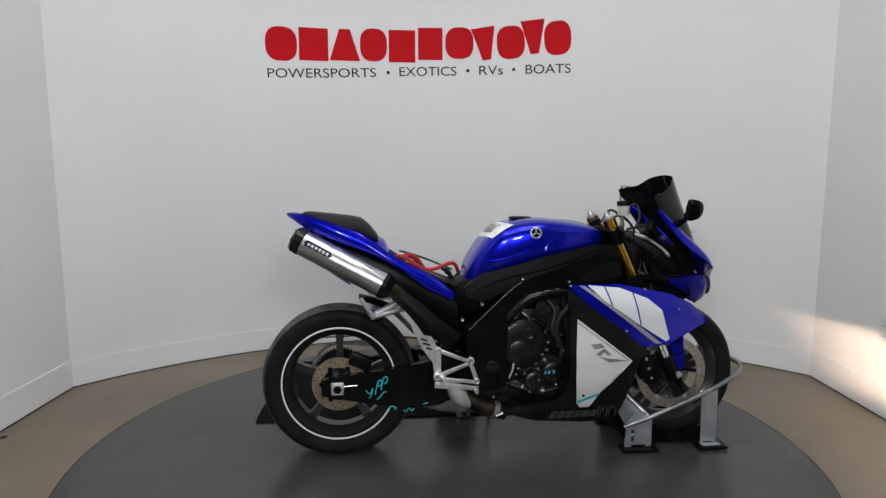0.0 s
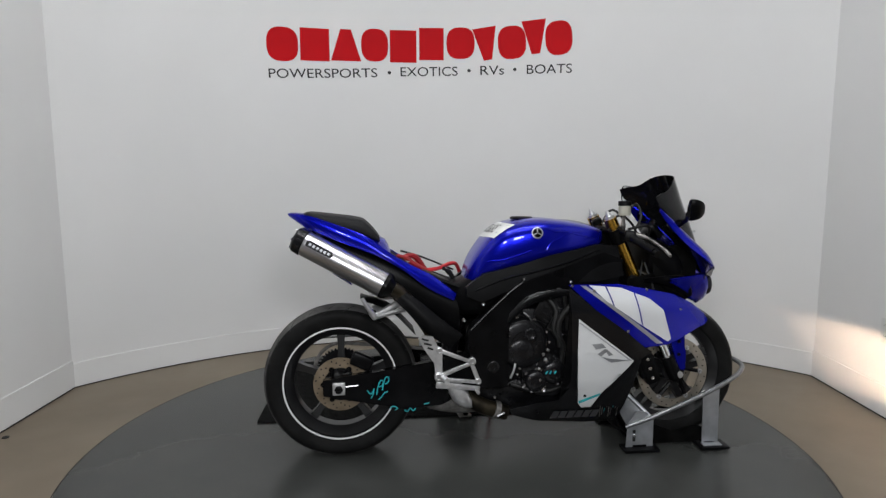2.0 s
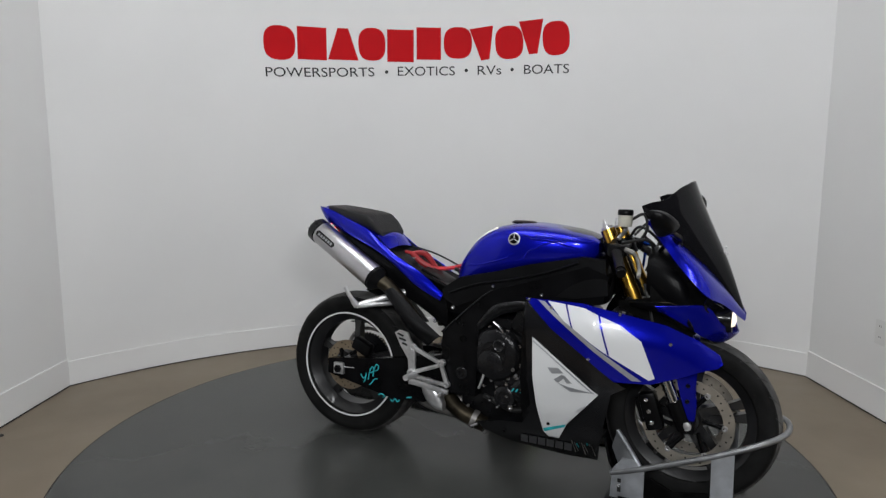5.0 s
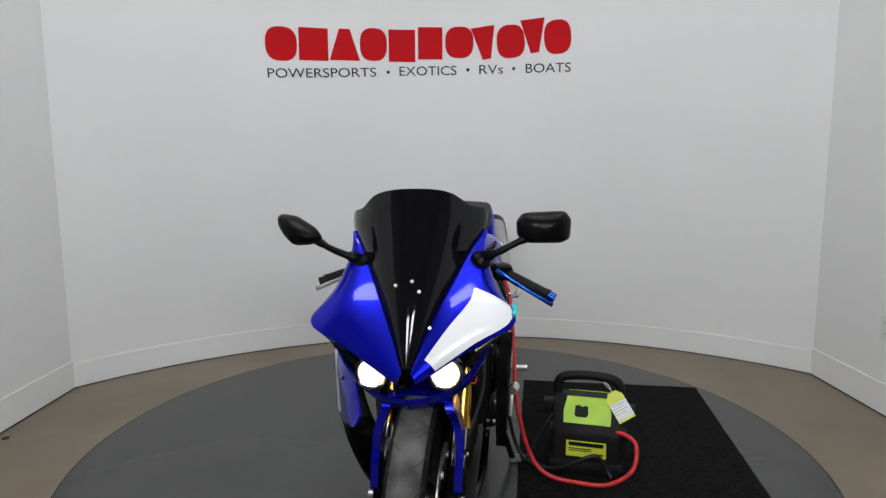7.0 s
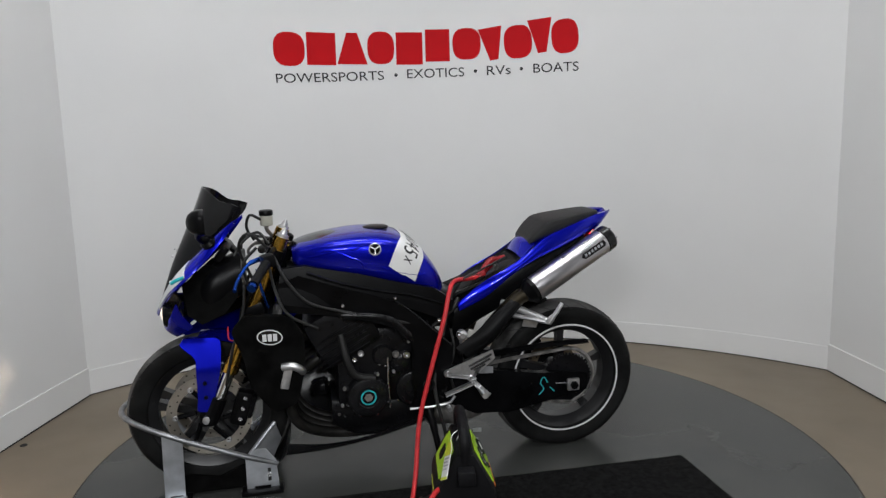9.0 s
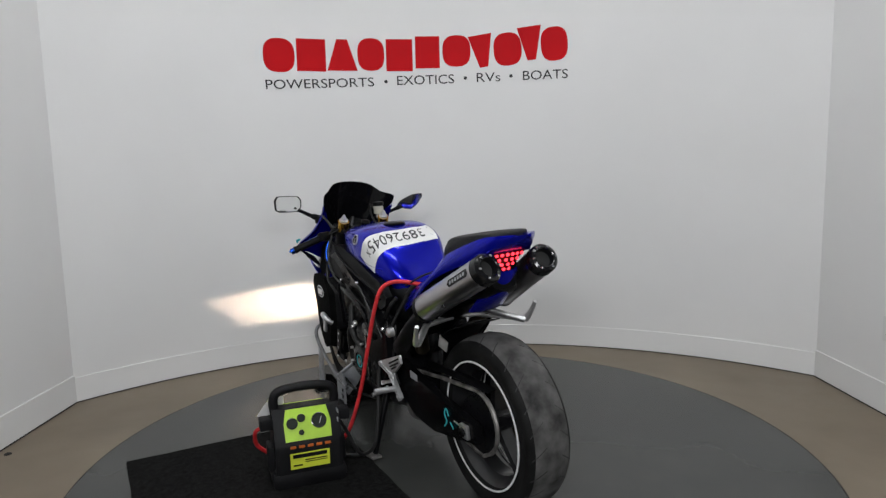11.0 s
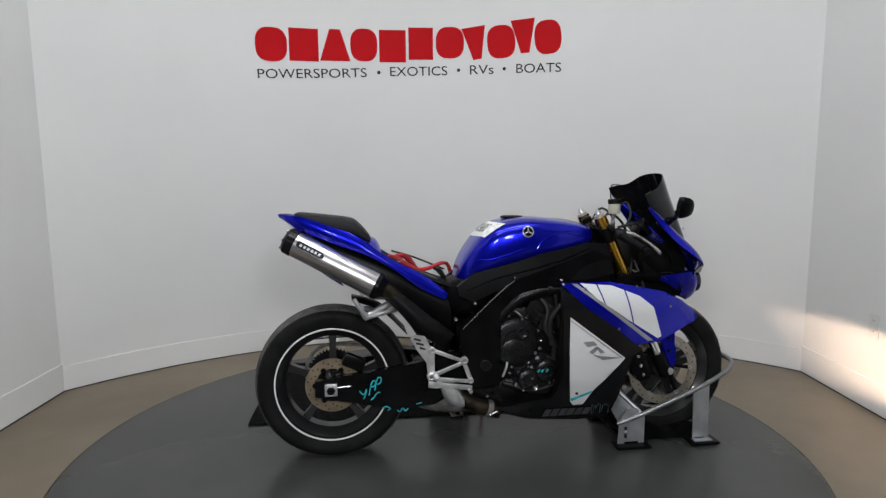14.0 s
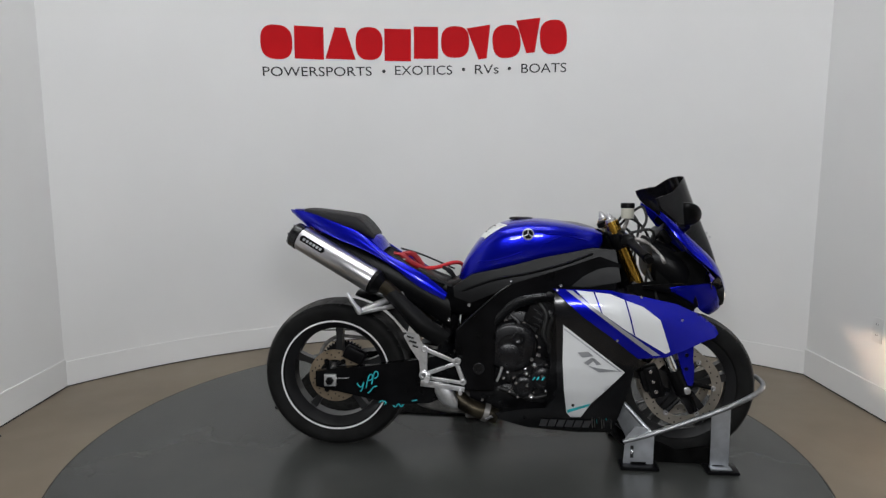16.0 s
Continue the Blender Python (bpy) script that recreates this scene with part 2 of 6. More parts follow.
def patch(a, b, nu=16, nv=6, bulge=(0, 0, 0), thick=0.003, u=(0, 1), v=(0, 1), lift=0.0):
    """A curved panel between two smooth edges, with a bulge half way, given thickness."""
    bm = bmesh.new()
    dense = 60
    A, B, g = spline(a, dense), spline(b, dense), Vector(bulge)

    def at(s, t):
        i = min(dense - 1, max(0, s * (dense - 1)))
        k = min(dense - 2, int(i))
        p, q = A[k].lerp(A[k + 1], i - k), B[k].lerp(B[k + 1], i - k)
        return p.lerp(q, t) + g * (4 * t * (1 - t)) * math.sin(math.pi * min(1, max(0, 0.12 + 0.76 * s)))

    grid, back = [], []
    for i in range(nu + 1):
        s = u[0] + (u[1] - u[0]) * i / nu
        row, rowb = [], []
        for j in range(nv + 1):
            t = v[0] + (v[1] - v[0]) * j / nv
            p = at(s, t)
            n = (at(s + 0.02, t) - at(s - 0.02, t)).cross(at(s, t + 0.03) - at(s, t - 0.03))
            n = n.normalized() if n.length > 1e-9 else Vector((0, 0, 1))
            if g.length and n.dot(g) < 0:
                n = -n
            row.append(bm.verts.new(p + n * lift))
            rowb.append(bm.verts.new(p + n * (lift - thick)))
        grid.append(row)
        back.append(rowb)
    for i in range(nu):
        for j in range(nv):
            bm.faces.new((grid[i][j], grid[i + 1][j], grid[i + 1][j + 1], grid[i][j + 1]))
            bm.faces.new((back[i][j], back[i][j + 1], back[i + 1][j + 1], back[i + 1][j]))
    for i in range(nu):
        bm.faces.new((grid[i][0], back[i][0], back[i + 1][0], grid[i + 1][0]))
        bm.faces.new((grid[i][nv], grid[i + 1][nv], back[i + 1][nv], back[i][nv]))
    for j in range(nv):
        bm.faces.new((grid[0][j], grid[0][j + 1], back[0][j + 1], back[0][j]))
        bm.faces.new((grid[nu][j], back[nu][j], back[nu][j + 1], grid[nu][j + 1]))
    return bm


def bolt(at, r=0.008, axis=(0, -1, 0), bm=None, h=0.006):
    return lathe([(r, 0), (r, h * 0.7), (r * 0.8, h), (r * 0.45, h), (r * 0.4, h * 0.4)], at, axis, 10, bm)


def mirror_y(bm):
    bm.transform(Matrix.Diagonal((1, -1, 1, 1)))
    bmesh.ops.reverse_faces(bm, faces=bm.faces[:])
    return bm


# ---------------------------------------------------------------- the room
ARC, CX, CY, TILT = 2.74, 0.106, -1.0214, radians(2.366)


def on_wall(phi, off=0.0, z=0.0):
    """A point of the curved wall at phi degrees along it, off metres into the room."""
    a = radians(phi) - TILT
    return Vector((CX + (ARC - off) * math.sin(a), CY + (ARC - off) * math.cos(a), z))


def wall_pose(phi, z, off=0.0, roll=0.0):
    """Upright on the curved wall, x along it, facing the room."""
    p = on_wall(phi, off, z)
    return pose(p.x, p.y, p.z, 90, 0, -(phi - math.degrees(TILT))) @ pose(0, 0, 0, 0, 0, roll)


def build_room():
    bm = bmesh.new()
    S = 9.0
    add(bm, [(-S, -7, 0), (S, -7, 0), (S, 6, 0), (-S, 6, 0), (-S, -7, -0.2), (S, -7, -0.2), (S, 6, -0.2), (-S, 6, -0.2)],
        [(0, 1, 2, 3), (4, 7, 6, 5), (0, 4, 5, 1), (1, 5, 6, 2), (2, 6, 7, 3), (3, 7, 4, 0)])
    tagged(part("floor", bm, FLOORM, smooth=False), "tan sealed concrete floor round the platform", "floor", kind="structure")
    ends = [-47.85 + 95.7 * i / 48 for i in range(49)]
    left, right = on_wall(-47.85), on_wall(47.85)

    def run(points, inner, outer, z0, z1, name, material, label, cat):
        bm = bmesh.new()
        rs = []
        for p, n in points:
            a, b = p + n * inner, p - n * outer
            rs.append([(a.x, a.y, z0), (a.x, a.y, z1), (b.x, b.y, z1), (b.x, b.y, z0)])
        rings(bm, rs)
        return tagged(part(name, bm, material, angle=30), label, cat, kind="structure")

    mid = Vector((CX, CY, 0))
    arc = [(on_wall(e), (mid - on_wall(e)).normalized()) for e in ends]
    run(arc, 0, 0.12, 0, CEIL, "wall_back", WALL, "white painted curved back wall", "wall")
    run(arc, 0.006, 0.0, 0.0, 0.135, "baseboard", WALL, "white painted baseboard along the curved wall", "baseboard")
    lw = [(left + Vector((-0.05 * k, -2.6 * k, 0)), Vector((1, -0.02, 0)).normalized()) for k in (0, 1)]
    rw = [(right + Vector((0.06 * k, -2.6 * k, 0)), Vector((-1, -0.02, 0)).normalized()) for k in (0, 1)]
    run(lw, 0, 0.12, 0, CEIL, "wall_west", WALL, "white painted flat side wall", "wall")
    run(rw, 0, 0.12, 0, CEIL, "wall_east", WALL, "white painted flat side wall", "wall")
    run(lw, 0.007, 0.0, 0, 0.15, "baseboard_west", WALL, "white painted baseboard of the side wall", "baseboard")
    run(rw, 0.007, 0.0, 0, 0.15, "baseboard_east", WALL, "white painted baseboard of the side wall", "baseboard")
    # the rest of the hall behind the viewer: unseen walls, dimness put into their colour
    far = [(Vector((-2.2, -6.2, 0)), Vector((0, 1, 0))), (Vector((2.2, -6.2, 0)), Vector((0, 1, 0)))]
    run(far, 0, 0.12, 0, CEIL, "wall_south", HALLM, "unseen plain wall behind the viewer, coloured dark for a dim hall", "wall")
    for sx, nm in ((-1, "wall_southwest"), (1, "wall_southeast")):
        e = (lw if sx < 0 else rw)[1][0]
        run([(e, Vector((-sx, 0, 0))), (Vector((sx * 2.2, -6.2, 0)), Vector((-sx, 0, 0)))], 0, 0.12, 0, CEIL, nm, HALLM, "unseen plain side wall behind the viewer, coloured dark for a dim hall", "wall")
    tagged(part("ceiling", block((0, -2, CEIL + 0.06), (9, 9, 0.12), 0), CEILM, smooth=False), "plain painted ceiling", "ceiling", kind="structure")
    for lx, ly, _ in LAMPS:
        lamp = empty("ceiling_light", "flat white ceiling light with a glowing diffuser", "ceiling light", "ceiling lights")
        lamp.matrix_world = pose(lx, ly, CEIL)
        fr = bmesh.new()
        for dx, dy, sx, sy in ((0, 0.16, 1.2, 0.03), (0, -0.16, 1.2, 0.03), (0.585, 0, 0.03, 0.29), (-0.585, 0, 0.03, 0.29)):
            block((dx, dy, -0.04), (sx, sy, 0.08), 0.004, bm=fr)
        part("frame", fr, PLASTICW, lamp)
        part("diffuser", block((0, 0, -0.03), (1.13, 0.28, 0.02), 0.003), LAMPGLOW, lamp)
    # invented housings and stands for the added front lamps, out of view
    for px, py, pz, _ in PANELS:
        st = empty("added_front_light", "unseen flat light panel on a black stand, added for front light", "studio light", "studio lights")
        m_ = look((px, py, pz), (0.0, 0.6, 0.85))
        fr = bmesh.new()
        for dx, dy, sx, sy in ((0, 0.2, 0.64, 0.03), (0, -0.2, 0.64, 0.03), (0.305, 0, 0.03, 0.37), (-0.305, 0, 0.03, 0.37), (0, 0, 0.64, 0.43)):
            block((dx, dy, 0.05 if sy > 0.4 else 0.02), (sx, sy, 0.02 if sy > 0.4 else 0.06), 0.004, bm=fr)
        fr.transform(m_)
        part("panel_housing", fr, BLACKS, st)
        part("pole", tube([(px, py - 0.06, 0.05), (px, py - 0.06, pz)], 0.018, 10), BLACKS, st)
        for k in range(3):
            a = 2 * math.pi * k / 3
            part("stand_leg", tube([(px, py - 0.06, 0.35), (px + 0.4 * math.cos(a), py - 0.06 + 0.4 * math.sin(a), 0.012)], 0.012, 8), BLACKS, st)
    # a thin dark gap where the wall meets the floor
    run([(p, n) for p, n in lw], 0.011, -0.007, 0.001, 0.006, "trim_joint_west", GAP, "dark joint between wall and floor", "joint")
    run([(p, n) for p, n in rw], 0.011, -0.007, 0.001, 0.006, "trim_joint_east", GAP, "dark joint between wall and floor", "joint")
    run(arc, 0.009, -0.006, 0.001, 0.005, "trim_joint_back", GAP, "dark joint between curved wall and floor", "joint")


def outlet(m):
    o = empty("wall_outlet", "white plastic wall outlet on the side wall", "outlet", "wall outlets")
    o.matrix_world = m
    part("cover_plate", block((0, 0, 0.004), (0.075, 0.118, 0.008), 0.003), PLASTICW, o)
    for dz in (-0.026, 0.026):
        part("socket", lathe([(0.016, 0.008), (0.017, 0.0095), (0.001, 0.0095)], (0, dz, 0), (0, 0, 1), 16), PLASTICW, o)
        slot = bmesh.new()
        for dx in (-0.006, 0.006):
            block((dx, dz + 0.003, 0.0096), (0.002, 0.008, 0.001), 0, bm=slot)
        part("slot", slot, GAP, o)


def flat(poly, thick, z=0.0):
    bm = bmesh.new()
    f = bm.faces.new([bm.verts.new((x, y, z)) for x, y in poly])
    res = bmesh.ops.extrude_face_region(bm, geom=[f])
    for v in (g for g in res["geom"] if isinstance(g, bmesh.types.BMVert)):
        v.co.z += thick
    bmesh.ops.triangulate(bm, faces=[f for f in bm.faces if len(f.verts) > 4])
    return bm


def text_mesh(body, size, extrude=0.001, shear=0.0, space=1.0):
    cu = bpy.data.curves.new("lettering", "FONT")
    cu.body, cu.size, cu.extrude, cu.align_x, cu.align_y, cu.shear, cu.space_character = body, size, extrude, "CENTER", "CENTER", shear, space
    cu.resolution_u = 4
    ob = bpy.data.objects.new("lettering", cu)
    scene.collection.objects.link(ob)
    dg = bpy.context.evaluated_depsgraph_get()
    me = bpy.data.meshes.new_from_object(ob.evaluated_get(dg))
    bm = bmesh.new()
    bm.from_mesh(me)
    bpy.data.objects.remove(ob)
    bpy.data.curves.remove(cu)
    bpy.data.meshes.remove(me)
    return bm


def fit_text(body, width, height, extrude=0.001, space=1.0):
    bm = text_mesh(body, 1.0, extrude, space=space)
    xs, ys = [v.co.x for v in bm.verts], [v.co.y for v in bm.verts]
    cx, cy, w, h = (min(xs) + max(xs)) / 2, (min(ys) + max(ys)) / 2, max(xs) - min(xs), max(ys) - min(ys)
    for v in bm.verts:
        v.co = Vector(((v.co.x - cx) * width / w, (v.co.y - cy) * height / h, v.co.z))
    return bm
SIGN_MARKS = [("o", -21.24, 1.909, 0.193, 0.204, 0), ("r", -17.09, 1.916, 0.181, 0.197, 0), ("a", -13.04, 1.921, 0.191, 0.193, 0),
              ("o", -9.23, 1.927, 0.172, 0.202, 0), ("r", -5.42, 1.923, 0.170, 0.200, 0), ("r", -1.62, 1.940, 0.157, 0.200, 0),
              ("o", 2.30, 1.946, 0.182, 0.197, 0), ("v", 5.72, 1.941, 0.153, 0.204, 8), ("o", 9.19, 1.947, 0.180, 0.207, 4),
              ("v", 12.22, 1.977, 0.154, 0.209, 5), ("o", 15.38, 1.966, 0.170, 0.211, 4)]
SIGN_WORDS = [("POWERSPORTS", -16.02, 1.744, 0.675, 0.057, 2.2), ("EXOTICS", -1.95, 1.768, 0.369, 0.058, 0.97), ("RVs", 6.58, 1.775, 0.153, 0.058, 0.71),
              ("BOATS", 14.20, 1.777, 0.285, 0.058, -0.15)]
SIGN_DOTS = [(-7.32, 1.758), (3.45, 1.774), (9.62, 1.778)]


def build_sign():
    """Red blocks for the company mark, and the line of words under it."""
    sign = empty("wall_sign", "red company mark over black words on the wall", "wall sign")
    def oval(w, h, n=28, p=0.75):
        return [(w / 2 * math.copysign(abs(math.cos(a)) ** p, math.cos(a)), h / 2 * math.copysign(abs(math.sin(a)) ** p, math.sin(a)))
                for a in (2 * math.pi * k / n for k in range(n))]
    def rect(w, h, top=1.0):
        return [(-w / 2, -h / 2), (w / 2, -h / 2), (w / 2 * top, h / 2), (-w / 2 * top, h / 2)]
    marks = SIGN_MARKS
    for kind, phi, z, w, h, roll in marks:
        poly = {"o": oval(w, h), "r": rect(w, h), "a": rect(w, h, 0.35), "v": [(-q, -s) for q, s in rect(w, h, 0.35)]}[kind]
        ob = part("red_block", flat(poly, 0.002), RED, sign, smooth=False)
        ob.matrix_basis = wall_pose(phi, z, 0.001, roll)
    for body, phi, z, w, h, roll in SIGN_WORDS:
        bm = fit_text(body, w, h, 0.001)
        k = 1 / ARC
        for v in bm.verts:
            v.co.z -= -0.5 * k * v.co.x ** 2 * 1.0
        ob = part("word", bm, INK, sign, smooth=False)
        ob.matrix_basis = wall_pose(phi, z, 0.002, roll)
    for phi, z in SIGN_DOTS:
        ob = part("dot", lathe([(0.011, 0), (0.011, 0.002), (0.0, 0.002)], (0, 0, 0), (0, 0, 1), 14), INK, sign)
        ob.matrix_basis = wall_pose(phi, z, 0.001)


def build_turntable():
    t = empty("turntable", "round grey painted turntable flush with the concrete floor", "turntable")
    part("deck", lathe([(1.500, -0.03), (1.500, 0.002), (1.498, 0.003), (0.0, 0.003)], (0, 0, 0), (0, 0, 1), 128), DISC, t, angle=20)
    part("edge_ring", lathe([(1.5015, -0.03), (1.5015, 0.0015), (1.506, 0.0015), (1.506, -0.03)], (0, 0, 0), (0, 0, 1), 128, closed=True), GAP, t, "dark rubber joint round the deck")
    return t


# ---------------------------------------------------------------- the motorcycle
# its own space: x forward, y to its left, z up, the middle between the axles at the origin
def fair_y(x, z):
    """How far the side fairing stands out at x, z."""
    wz = float(np.interp(z, (0.10, 0.16, 0.22, 0.32, 0.43, 0.60, 0.75), (0.13, 0.185, 0.226, 0.272, 0.303, 0.318, 0.318)))
    k = max(0.0, (x - 0.42) / 0.39)
    b = max(0.0, (0.05 - x) / 0.2)
    top = float(np.interp(x, (0.17, 0.38, 0.505, 0.642, 0.74, 0.81), (0.735, 0.722, 0.697, 0.662, 0.616, 0.566)))
    roll = max(0.0, min(1.0, 1 - (top - z) / 0.085)) if z > 0.44 else 0.0
    return -wz * (1 - 0.46 * min(1, k) ** 1.2) * (1 - 0.12 * min(1, b)) + 0.030 * roll ** 1.7


def section(x, zb, zt, w, n=24, p=0.62, q=0.62, yc=0.0):
    """A rounded cross-section at x."""
    out = []
    for k in range(n):
        a = 2 * math.pi * k / n
        c, s = math.cos(a), math.sin(a)
        out.append((x, yc + w * math.copysign(abs(c) ** p, c), (zb + zt) / 2 + (zt - zb) / 2 * math.copysign(abs(s) ** q, s)))
    return out


def loft_x(stations, n=24, p=0.62, q=0.62, fine=4):
    """Skins cross-sections (x, bottom, top, half width) with smooth steps between."""
    xs = [Vector((s[0], s[1], s[2])) for s in stations]
    ws = [Vector((s[0], s[3], 0)) for s in stations]
    m = (len(stations) - 1) * fine + 1
    A, B = [], []
    for i in range(m):
        j, f = min(i // fine, len(stations) - 2), (i - min(i // fine, len(stations) - 2) * fine) / fine
        g = lambda arr, k: arr[max(0, min(len(arr) - 1, k))]
        def cr(arr):
            a, b, c, d = g(arr, j - 1), g(arr, j), g(arr, j + 1), g(arr, j + 2)
            return 0.5 * (2 * b + (c - a) * f + (2 * a - 5 * b + 4 * c - d) * f * f + (3 * b - a - 3 * c + d) * f ** 3)
        A.append(cr(xs))
        B.append(cr(ws))
    return rings(bmesh.new(), [section(a.x, a.y, a.z, max(0.004, b.y), n, p, q) for a, b in zip(A, B)])


def tyre_profile(r, rim, half, crown, k, n=16):
    """Half way round the tyre's section: radius and side."""
    a = math.pi * k / n
    c, q = math.cos(a), math.sin(a)
    pinch = 0.80 + 0.20 * min(1.0, q * 2.2)
    return rim + 0.004 + (r - rim - 0.004) * q ** crown, -half * pinch * math.copysign(abs(c) ** 0.92, c)


def tyre(r, rim, half, n=110, crown=0.62):
    prof = [tyre_profile(r, rim, half, crown, k) for k in range(17)]
    prof += [(rim - 0.004, half * 0.72), (rim - 0.004, -half * 0.72)]
    return lathe(prof, n=n, closed=True)


def build_wheel(bike, name, x, z, r, rim, half, spokes, front):
    """Cast wheel: the rim with spokes carries tyre, tape and discs."""
    bm = lathe([(rim, -half * 0.72), (rim + 0.006, -half * 0.78), (rim + 0.006, -half * 0.68), (rim - 0.012, -half * 0.5), (rim - 0.03, -half * 0.25),
                (rim - 0.03, half * 0.25), (rim - 0.012, half * 0.5), (rim + 0.006, half * 0.68), (rim + 0.006, half * 0.78), (rim, half * 0.72),
                (rim - 0.016, half * 0.55), (rim - 0.036, half * 0.3), (rim - 0.036, -half * 0.3), (rim - 0.016, -half * 0.55)], n=72, closed=True)
    spokes_made = []
    for k in range(spokes):
        a = 2 * math.pi * k / spokes + 0.3
        d = Vector((math.cos(a), 0, math.sin(a)))
        e = Vector((-math.sin(a), 0, math.cos(a)))
        for off in ((-0.012, 0.012) if front else (0,)):
            p0, p1 = d * 0.03 + e * off, d * (rim - 0.025) + e * off * 2.2
            rs = []
            for f in (0, 0.3, 0.7, 1.0):
                c = p0.lerp(p1, f)
                w, h = 0.011 + 0.006 * (1 - f) + (0.008 if f == 1 else 0), 0.026 - 0.010 * f
                rs.append([c + e * w + Vector((0, h, 0)), c - e * w + Vector((0, h, 0)), c - e * w - Vector((0, h, 0)), c + e * w - Vector((0, h, 0))])
            sp_bm = rings(bmesh.new(), rs)
            spokes_made.append(sp_bm)
    w = part(name, bm, RIM, bike, "black cast " + ("front" if front else "rear") + " wheel", 30)
    w.matrix_basis = pose(x, 0, z)
    part("hub", lathe([(0.02, -half * 0.9), (0.036, -half * 0.85), (0.045, -0.02), (0.045, 0.02), (0.036, half * 0.85), (0.02, half * 0.9)], n=24), RIM, w)
    for b in spokes_made:
        part("spoke", b, RIM, w)
    crown = 0.62 if front else 0.56
    part("tyre", tyre(r, rim, half, crown=crown), RUBBER, w, "black sport tyre with dusty worn tread", 60)
    band = [tyre_profile(r + 0.0008, rim, half, crown, 4.2 + 7.6 * k / 10) for k in range(11)]
    part("tread_band", lathe(band + [(r - 0.03, band[-1][1]), (r - 0.03, band[0][1])], n=110, closed=True), TREAD, w, "worn dusty grey tread", 60)
    gro = bmesh.new()
    for k in range(24):
        for sd in (-1, 1):
            a = 2 * math.pi * (k + 0.25 * sd) / 24
            pts = []
            for f in range(5):
                rr, yy = tyre_profile(r, rim, half, crown, 6.6 - 0.8 * f)
                pts.append(((rr - 0.0006) * math.cos(a + 0.035 * f), sd * yy, (rr - 0.0006) * math.sin(a + 0.035 * f)))
            tube(pts, 0.0022, 4, bm=gro)
    tagged(part("tread_groove", gro, GAP, w, "dark moulded tread grooves"), kind="stuff")
    if not front:
        for sd in (-1, 1):
            part("rim_tape", lathe([(rim - 0.001, sd * half * 0.84), (rim + 0.0055, sd * half * 0.84), (rim + 0.0055, sd * (half * 0.84 + 0.003)), (rim - 0.001, sd * (half * 0.84 + 0.003))], n=72, closed=True), STRIPE, w, "white reflective rim tape")

    def disc(y, ro, ri, label):
        d = part("brake_disc", lathe([(ro, y - 0.0025), (ro, y + 0.0025), (ri, y + 0.0025), (ri, y - 0.0025)], n=56, closed=True), DISCM if front else BRAKER, w, label, 30)
        holes = bmesh.new()
        for k in range(36):
            a = 2 * math.pi * k / 36
            rr = ri + (ro - ri) * (0.25 + 0.5 * (k % 3) / 2)
            for sd in (-1, 1):
                lathe([(0.0035, 0), (0.0035, 0.0004), (0, 0.0004)], (rr * math.cos(a), y + sd * 0.0026, rr * math.sin(a)), (0, sd, 0), 6, bm=holes)
        tagged(part("drilled_hole", holes, GAP, w), kind="stuff")
        for k in range(6):
            a = 2 * math.pi * k / 6
            part("disc_arm", tube([(0.05 * math.cos(a + 0.3), y, 0.05 * math.sin(a + 0.3)), (ri * 1.02 * math.cos(a), y, ri * 1.02 * math.sin(a))], 0.009, 6), BLACKS, w)
            part("disc_rivet", bolt((ri * 1.03 * math.cos(a), y, ri * 1.03 * math.sin(a)), 0.011, (0, -1 if y < 0 else 1, 0), None, 0.009), BLACKS if not front else ALU, w)

    if front:
        disc(-0.068, 0.155, 0.118, "drilled steel front brake disc")
        disc(0.068, 0.155, 0.118, "drilled steel front brake disc")
    else:
        disc(-0.085, 0.110, 0.068, "brown-stained drilled rear brake disc")
        sp = bmesh.new()
        n = 45
        ring = []
        for k in range(n * 4):
            a = 2 * math.pi * k / (n * 4)
            ring.append((a, 0.112 if k % 4 in (0, 1) else 0.104))
        rings(sp, [[(q * math.cos(a), y, q * math.sin(a)) for a, q in ring] for y in (0.083, 0.090)])
        part("sprocket", sp, ENGINE, w, "dark rear sprocket", 20)
    return w


def pins(path_xz, y, n, r, bm):
    for p in spline([(x, 0, z) for x, z in path_xz], n):
        bolt((p.x, y, p.z), r, (0, -1 if y < 0 else 1, 0), bm)


def bars(bike, where, w, h, mt, name="lettering_bar", n=5, slant=0.0, y=None, gap=0.25):
    """Plain bars in place of a maker's lettering on a side panel: (x, z) of its start."""
    x0, z0 = where
    step = w / n
    yy = y or fair_y
    for k in range(n):
        a = x0 + step * k
        part(name, sheet([(a, z0), (a + step * (1 - gap), z0), (a + step * (1 - gap) + slant, z0 + h), (a + slant, z0 + h)], yy, 0.001, 0, lift=0.0022), mt, bike, smooth=False)


